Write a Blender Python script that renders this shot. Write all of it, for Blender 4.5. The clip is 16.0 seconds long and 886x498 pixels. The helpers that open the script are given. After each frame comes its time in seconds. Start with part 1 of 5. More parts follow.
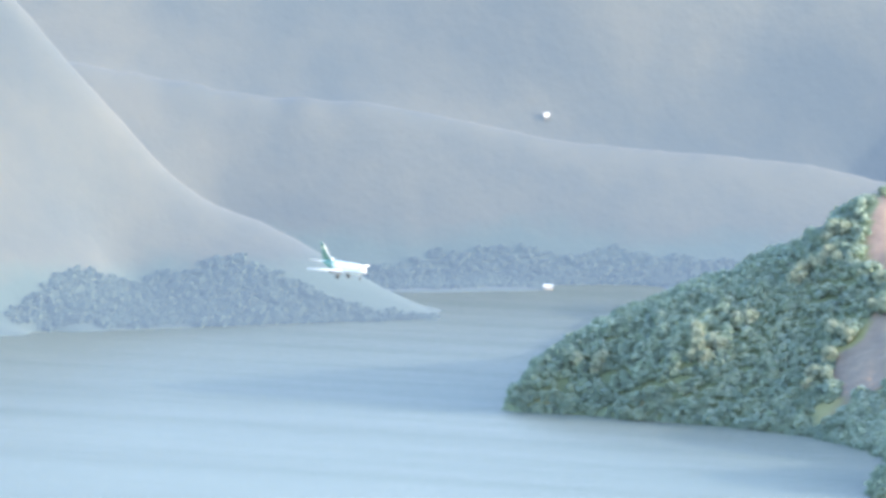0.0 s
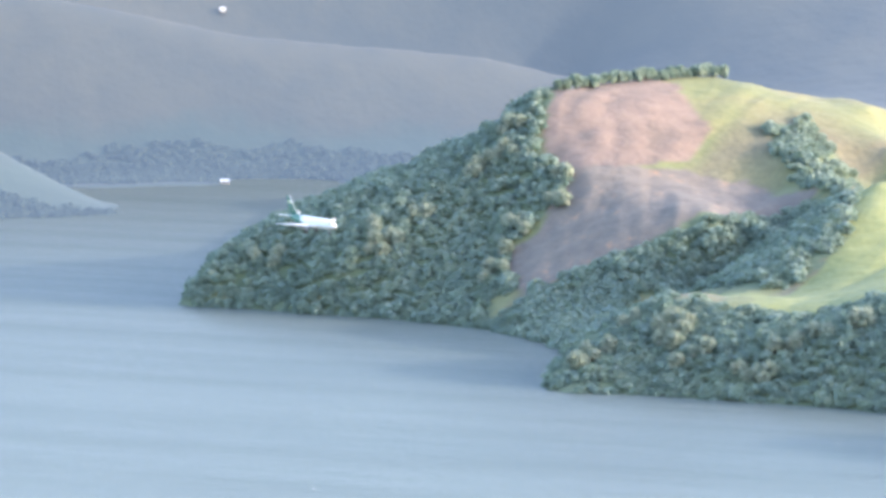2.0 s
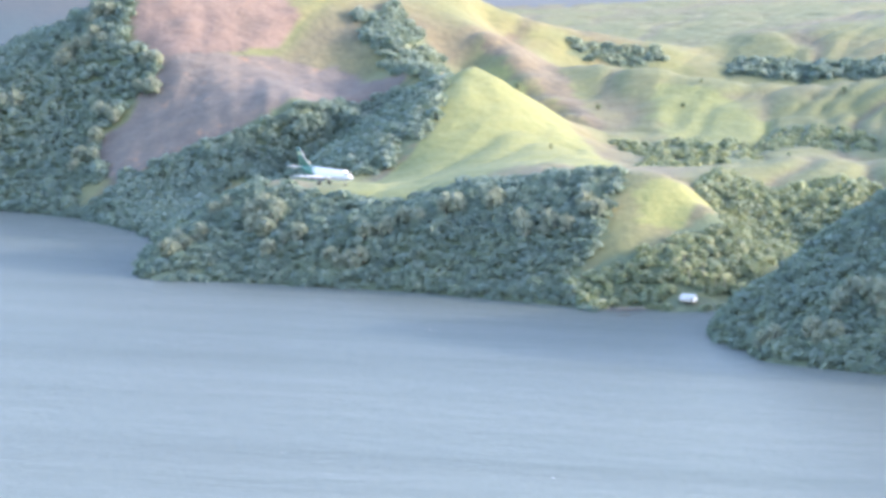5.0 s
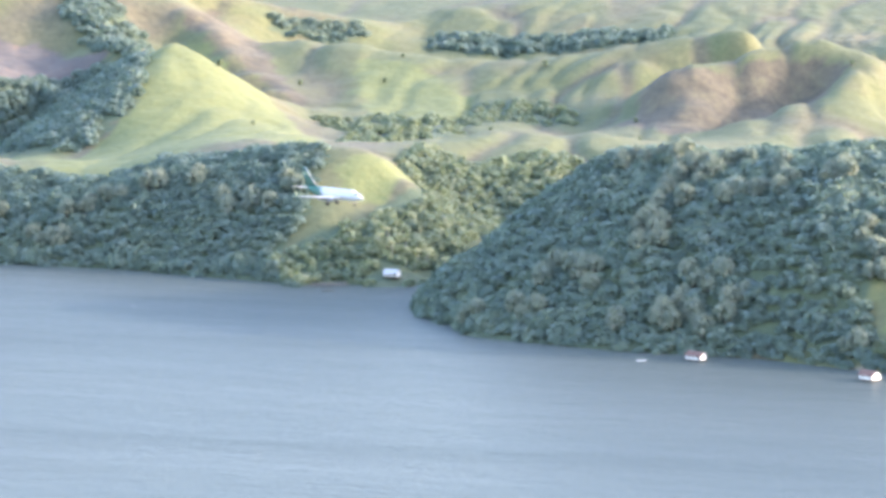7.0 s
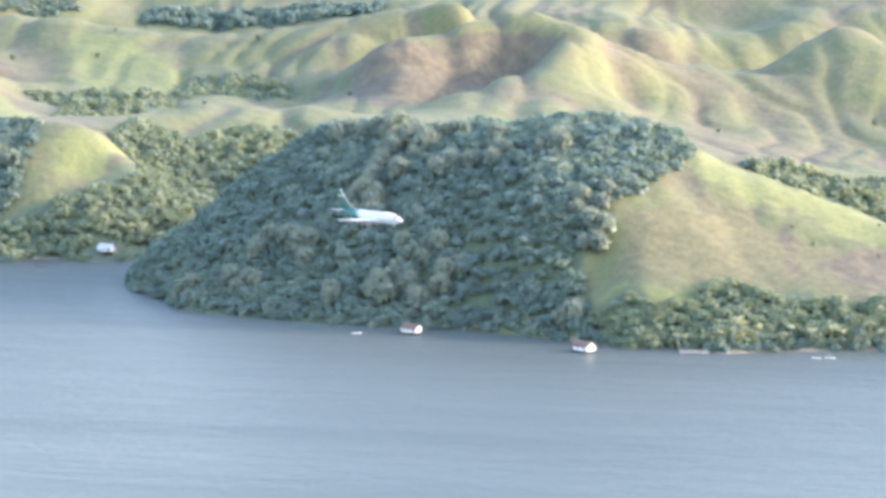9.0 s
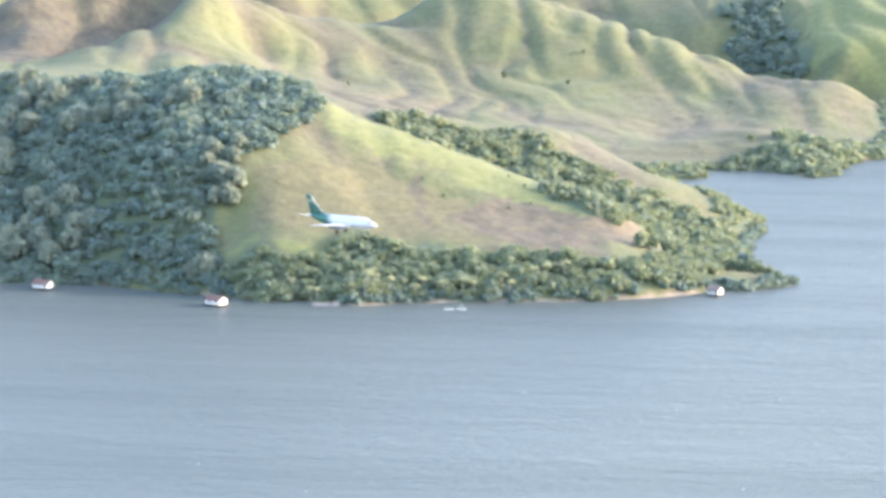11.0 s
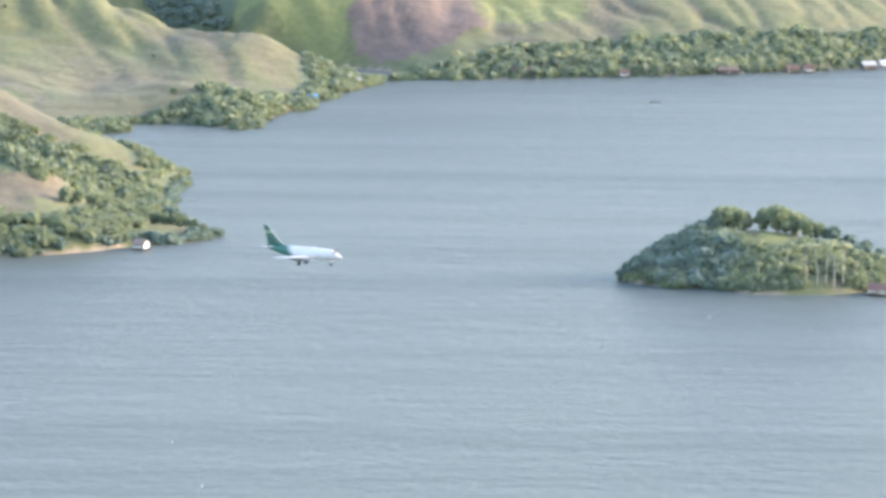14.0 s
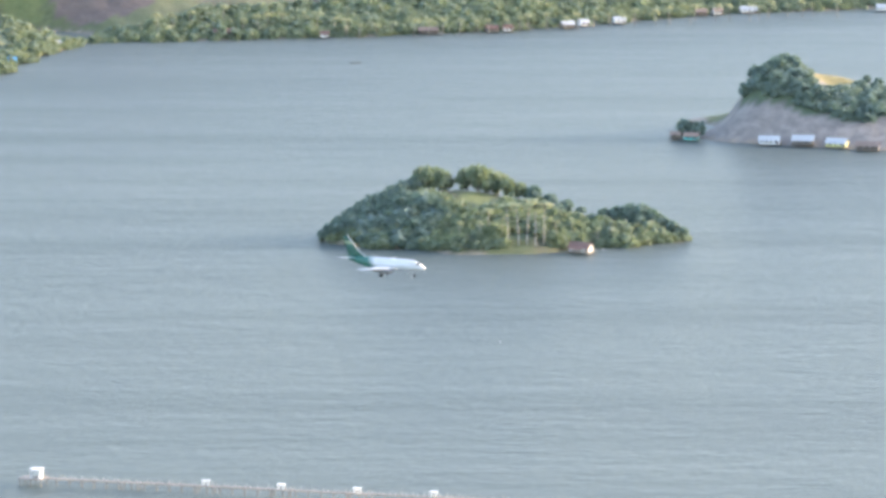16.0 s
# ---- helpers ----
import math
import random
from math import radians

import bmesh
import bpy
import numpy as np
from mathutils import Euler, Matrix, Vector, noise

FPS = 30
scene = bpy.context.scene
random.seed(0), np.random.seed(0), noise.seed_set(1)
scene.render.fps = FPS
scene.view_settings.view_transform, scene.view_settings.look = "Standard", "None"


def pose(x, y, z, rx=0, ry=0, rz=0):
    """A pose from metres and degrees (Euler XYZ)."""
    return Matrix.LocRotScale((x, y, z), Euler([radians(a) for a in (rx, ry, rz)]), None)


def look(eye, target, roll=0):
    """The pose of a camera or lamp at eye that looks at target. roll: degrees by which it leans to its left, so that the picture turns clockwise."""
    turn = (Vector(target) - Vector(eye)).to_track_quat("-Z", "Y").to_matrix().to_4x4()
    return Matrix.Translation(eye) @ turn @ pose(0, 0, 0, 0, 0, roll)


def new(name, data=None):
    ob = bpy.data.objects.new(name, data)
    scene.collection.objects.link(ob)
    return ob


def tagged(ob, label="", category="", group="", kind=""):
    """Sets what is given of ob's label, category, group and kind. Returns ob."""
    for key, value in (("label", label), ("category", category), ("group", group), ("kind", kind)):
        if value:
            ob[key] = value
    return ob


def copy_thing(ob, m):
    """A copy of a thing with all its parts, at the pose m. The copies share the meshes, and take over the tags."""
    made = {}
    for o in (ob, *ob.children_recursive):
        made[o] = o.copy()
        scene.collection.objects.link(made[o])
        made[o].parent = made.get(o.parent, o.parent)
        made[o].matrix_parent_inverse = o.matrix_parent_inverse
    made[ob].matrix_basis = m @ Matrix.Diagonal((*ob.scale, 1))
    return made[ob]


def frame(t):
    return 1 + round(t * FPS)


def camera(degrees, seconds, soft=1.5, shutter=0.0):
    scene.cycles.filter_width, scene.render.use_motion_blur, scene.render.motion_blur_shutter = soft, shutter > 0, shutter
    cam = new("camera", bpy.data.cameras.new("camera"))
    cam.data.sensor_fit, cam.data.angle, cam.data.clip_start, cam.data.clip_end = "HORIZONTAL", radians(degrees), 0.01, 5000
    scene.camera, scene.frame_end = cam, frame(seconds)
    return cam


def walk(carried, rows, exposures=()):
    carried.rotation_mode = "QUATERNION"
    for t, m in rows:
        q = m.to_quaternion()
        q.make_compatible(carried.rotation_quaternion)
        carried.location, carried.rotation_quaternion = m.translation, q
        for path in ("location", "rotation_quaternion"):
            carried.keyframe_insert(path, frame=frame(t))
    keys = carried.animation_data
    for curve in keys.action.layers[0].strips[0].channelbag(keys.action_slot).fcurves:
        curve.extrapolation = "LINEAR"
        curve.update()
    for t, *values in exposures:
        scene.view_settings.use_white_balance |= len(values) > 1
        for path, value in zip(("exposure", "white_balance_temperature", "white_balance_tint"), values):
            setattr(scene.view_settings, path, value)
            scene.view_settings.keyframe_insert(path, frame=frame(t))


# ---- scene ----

# ---- camera: it stands on a hill above the lake and pans after the airliner ----
EYE = (0.0, 0.0, 347.0)
cam = camera(10.4, 16.0, soft=3.7)
# seconds, degrees of pan to the right, degrees of tilt
PAN = [
    (0.0, -30.286, -3.863),
    (0.5, -29.811, -4.250),
    (1.0, -28.863, -4.699),
    (1.5, -27.400, -4.893),
    (2.0, -26.472, -5.107),
    (2.5, -25.577, -5.343),
    (3.0, -24.777, -5.541),
    (3.5, -24.039, -5.767),
    (4.0, -23.242, -6.039),
    (4.2, -22.925, -6.122),
    (6.3, -19.394, -6.858),
    (6.5, -19.028, -6.868),
    (7.0, -18.115, -6.721),
    (7.5, -17.271, -6.729),
    (8.0, -16.397, -6.810),
    (8.2, -16.071, -6.836),
    (10.3, -12.052, -7.409),
    (10.5, -11.557, -7.451),
    (11.0, -10.363, -7.583),
    (11.5, -9.186, -7.682),
    (12.0, -8.177, -7.723),
    (12.5, -7.069, -7.784),
    (13.0, -5.858, -7.851),
    (13.5, -4.686, -7.975),
    (14.0, -3.547, -8.131),
    (14.5, -2.525, -8.351),
    (15.0, -1.687, -8.506),
    (15.5, -0.812, -8.621),
    (16.0, 0.000, -8.586),
]
EXPOSURES = [(0.0, 1.62, 6450, 12), (0.5, 1.36, 6450, 13), (1.5, 1.32, 6450, 16), (6.5, 1.22, 6350, 21), (11.0, 1.2, 6550, 19), (13.0, 1.03, 6650, 18), (16.0, 0.82, 6750, 16)]
walk(cam, [(t, pose(*EYE, 90 + tilt, 0, -pan)) for t, pan, tilt in PAN], EXPOSURES)

# ---- sky and sun ----
SUN_TURN, SUN_HIGH = 74.0, 16.0  # degrees clockwise from +y, degrees above the horizon
world = bpy.data.worlds.new("world")
scene.world = world
world.use_nodes = True
wn = world.node_tree.nodes
sky = wn.new("ShaderNodeTexSky")
sky.sky_type = "NISHITA"
sky.sun_disc = False
sky.sun_elevation, sky.sun_rotation = radians(SUN_HIGH), radians(SUN_TURN)
sky.air_density, sky.dust_density, sky.ozone_density = 1.0, 1.6, 1.2
wn["Background"].inputs["Strength"].default_value = 0.46
world.node_tree.links.new(sky.outputs["Color"], wn["Background"].inputs["Color"])
sun = new("sun", bpy.data.lights.new("sun", "SUN"))
sun.data.energy, sun.data.angle, sun.data.color = 2.7, radians(0.5), (1.0, 0.9, 0.74)
toward = Vector((math.sin(radians(SUN_TURN)) * math.cos(radians(SUN_HIGH)), math.cos(radians(SUN_TURN)) * math.cos(radians(SUN_HIGH)), math.sin(radians(SUN_HIGH))))
sun.matrix_world = look(toward * 900 + Vector((0, 2500, 0)), (0, 2500, 0))

# ---- materials ----
def material(name, rough=0.8, metal=0.0, sheen=0.0):
    m = bpy.data.materials.new(name)
    m.use_nodes = True
    b = m.node_tree.nodes["Principled BSDF"]
    b.inputs["Roughness"].default_value, b.inputs["Metallic"].default_value = rough, metal
    b.inputs["Sheen Weight"].default_value = sheen
    b.inputs["Sheen Roughness"].default_value = 0.9
    # the blue tint lets sheen on leaves and grass imitate haze
    b.inputs["Sheen Tint"].default_value = (0.72, 0.88, 1.0, 1)
    return m, m.node_tree.nodes, m.node_tree.links, b


def place(n, l, size, stretch=(1, 1, 1)):
    """Object coordinates turned into lengths of that many metres."""
    c, v = n.new("ShaderNodeTexCoord"), n.new("ShaderNodeMapping")
    v.inputs["Scale"].default_value = [s / size for s in stretch]
    l.new(c.outputs["Object"], v.inputs["Vector"])
    return v.outputs["Vector"]


def noise_at(n, l, size, detail=4.0, rough=0.6, stretch=(1, 1, 1)):
    t = n.new("ShaderNodeTexNoise")
    t.inputs["Scale"].default_value, t.inputs["Detail"].default_value, t.inputs["Roughness"].default_value = 1.0, detail, rough
    l.new(place(n, l, size, stretch), t.inputs["Vector"])
    return t.outputs["Fac"]


def ramp(n, l, fac, stops):
    r = n.new("ShaderNodeValToRGB")
    while len(r.color_ramp.elements) < len(stops):
        r.color_ramp.elements.new(0.5)
    for e, (p, c) in zip(r.color_ramp.elements, stops):
        e.position, e.color = p, (*c, 1)
    l.new(fac, r.inputs["Fac"])
    return r.outputs["Color"]


def blend(n, l, fac, a, b, mode="MIX"):
    x = n.new("ShaderNodeMix")
    x.data_type, x.blend_type = "RGBA", mode
    for s, v in ((x.inputs["Factor"], fac), (x.inputs["A"], a), (x.inputs["B"], b)):
        if isinstance(v, bpy.types.NodeSocket):
            l.new(v, s)
        else:
            s.default_value = v if isinstance(v, float) else (*v, 1)
    return x.outputs["Result"]


def relief(n, l, b, height, strength, distance):
    p = n.new("ShaderNodeBump")
    p.inputs["Strength"].default_value, p.inputs["Distance"].default_value = strength, distance
    l.new(height, p.inputs["Height"])
    l.new(p.outputs["Normal"], b.inputs["Normal"])


def given(n, name):
    a = n.new("ShaderNodeAttribute")
    a.attribute_name = name
    return a.outputs["Fac"]


def plain(name, colour, rough=0.6, metal=0.0, vary=0.12, size=0.6, glow=0.0):
    """Paint, metal, timber or stone with slight stains at two scales."""
    m, n, l, b = material(name, rough, metal)
    dark = tuple(c * (1 - 2 * vary) for c in colour)
    c = ramp(n, l, noise_at(n, l, size), [(0.3, dark), (0.65, colour)])
    c = blend(n, l, 0.5, c, ramp(n, l, noise_at(n, l, size * 6), [(0.35, dark), (0.6, colour)]))
    l.new(c, b.inputs["Base Color"])
    if glow:
        b.inputs["Emission Color"].default_value, b.inputs["Emission Strength"].default_value = (*colour, 1), glow
    return m


def land():
    """Hill grass in green and straw, bare earth, burnt ground, and forest floor, by the cover of the land."""
    m, n, l, b = material("hill_land", 0.9, sheen=0.03)
    broad, fine = noise_at(n, l, 70.0, 5.0), noise_at(n, l, 5.0, 4.0)
    grass = ramp(n, l, broad, [(0.32, (0.080, 0.104, 0.038)), (0.46, (0.124, 0.140, 0.048)), (0.58, (0.150, 0.146, 0.062)), (0.72, (0.134, 0.116, 0.058))])
    grass = blend(n, l, 0.45, grass, ramp(n, l, fine, [(0.3, (0.068, 0.076, 0.032)), (0.7, (0.160, 0.152, 0.064))]))
    brush = ramp(n, l, fine, [(0.3, (0.085, 0.076, 0.044)), (0.7, (0.140, 0.122, 0.068))])
    grass = blend(n, l, given(n, "dry"), grass, brush)
    bright = ramp(n, l, fine, [(0.3, (0.122, 0.142, 0.046)), (0.7, (0.176, 0.184, 0.062))])
    grass = blend(n, l, given(n, "lush"), grass, bright)
    straw = ramp(n, l, fine, [(0.3, (0.104, 0.096, 0.044)), (0.7, (0.160, 0.144, 0.064))])
    grass = blend(n, l, given(n, "straw"), grass, straw)
    dead = ramp(n, l, fine, [(0.3, (0.20, 0.16, 0.06)), (0.7, (0.30, 0.24, 0.09))])
    grass = blend(n, l, given(n, "dead"), grass, dead)
    soil = ramp(n, l, noise_at(n, l, 9.0, 6.0), [(0.35, (0.080, 0.068, 0.044)), (0.55, (0.124, 0.100, 0.060)), (0.7, (0.160, 0.136, 0.072))])
    grass = blend(n, l, given(n, "earth"), grass, soil)
    burnt = ramp(n, l, noise_at(n, l, 18.0, 6.0), [(0.3, (0.096, 0.072, 0.058)), (0.5, (0.150, 0.104, 0.082)), (0.7, (0.186, 0.130, 0.100))])
    c = blend(n, l, given(n, "burnt"), grass, burnt)
    ash = ramp(n, l, noise_at(n, l, 12.0, 6.0), [(0.35, (0.096, 0.080, 0.068)), (0.6, (0.132, 0.108, 0.088)), (0.72, (0.232, 0.136, 0.088))])
    c = blend(n, l, given(n, "ash"), c, ash)
    c = blend(n, l, given(n, "rock"), c, ramp(n, l, noise_at(n, l, 6.0, 6.0), [(0.3, (0.160, 0.136, 0.120)), (0.7, (0.288, 0.248, 0.216))]))
    c = blend(n, l, given(n, "wood"), c, ramp(n, l, fine, [(0.3, (0.064, 0.088, 0.048)), (0.7, (0.096, 0.124, 0.064))]))
    c = blend(n, l, given(n, "bank"), c, ramp(n, l, fine, [(0.3, (0.192, 0.152, 0.112)), (0.7, (0.368, 0.288, 0.216))]))
    l.new(c, b.inputs["Base Color"])
    relief(n, l, b, noise_at(n, l, 9.0, 6.0, 0.65), 0.6, 2.0)
    return m


def lake():
    """Murky lake water, ruffled by light wind, with calmer and rougher lanes; the rougher ones' dimmer reflection is
    put into the colour.
    """
    m, n, l, b = material("lake_water", 0.35)
    b.inputs["IOR"].default_value = 1.33
    b.inputs["Specular IOR Level"].default_value = 0.23
    c = ramp(n, l, noise_at(n, l, 260.0, 3.0, 0.5, (0.4, 1.6, 1)), [(0.3, (0.088, 0.108, 0.10)), (0.7, (0.104, 0.124, 0.114))])
    lanes = noise_at(n, l, 120.0, 3.0, 0.5, (0.18, 2.2, 1))
    # darker base colour imitates the dimmer reflection of rippled lanes
    c = blend(n, l, ramp(n, l, lanes, [(0.56, (0.0, 0.0, 0.0)), (0.68, (0.22, 0.22, 0.22))]), c, (0.055, 0.072, 0.07))
    l.new(c, b.inputs["Base Color"])
    l.new(ramp(n, l, lanes, [(0.40, (0.38, 0.38, 0.38)), (0.64, (0.42, 0.42, 0.42))]), b.inputs["Roughness"])
    waves = n.new("ShaderNodeMath")
    waves.operation = "ADD"
    l.new(noise_at(n, l, 6.0, 5.0, 0.65, (0.6, 1.4, 1)), waves.inputs[0])
    l.new(noise_at(n, l, 22.0, 3.0, 0.5, (0.5, 1.5, 1)), waves.inputs[1])
    relief(n, l, b, waves.outputs[0], 1.0, 1.0)
    return m


def haze_glow_land(name, low, high, glow, foot=(0.02, 0.035, 0.03), rough=0.35):
    """Far slopes, with blue emission in place of the hazy air before them: low forest at their foot, grass above."""
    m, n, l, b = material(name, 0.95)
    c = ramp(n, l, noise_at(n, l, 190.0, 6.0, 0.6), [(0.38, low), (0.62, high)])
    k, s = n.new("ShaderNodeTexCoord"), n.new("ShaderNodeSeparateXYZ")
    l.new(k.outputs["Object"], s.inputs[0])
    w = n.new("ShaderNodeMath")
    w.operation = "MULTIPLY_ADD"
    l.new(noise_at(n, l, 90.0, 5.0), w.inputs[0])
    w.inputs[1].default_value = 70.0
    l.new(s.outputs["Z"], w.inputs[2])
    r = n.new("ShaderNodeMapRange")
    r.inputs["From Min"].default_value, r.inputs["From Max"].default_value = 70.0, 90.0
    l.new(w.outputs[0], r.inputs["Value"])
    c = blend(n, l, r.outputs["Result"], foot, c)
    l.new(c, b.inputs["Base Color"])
    # haze is put into the surface as a blue glow
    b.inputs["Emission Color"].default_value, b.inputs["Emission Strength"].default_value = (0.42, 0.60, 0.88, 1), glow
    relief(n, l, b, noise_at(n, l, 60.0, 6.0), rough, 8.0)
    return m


LAND, LAKE = land(), lake()
# the last number before any foot colour is the strength of the haze glow
FAR_HAZE_LAND = haze_glow_land("distant_land_haze_glow", (0.015, 0.021, 0.020), (0.036, 0.037, 0.027), 0.13)
FAR_HAZE_LEAF = haze_glow_land("distant_leaves_haze_glow", (0.012, 0.026, 0.016), (0.017, 0.031, 0.018), 0.165, (0.014, 0.028, 0.017), 0.0)

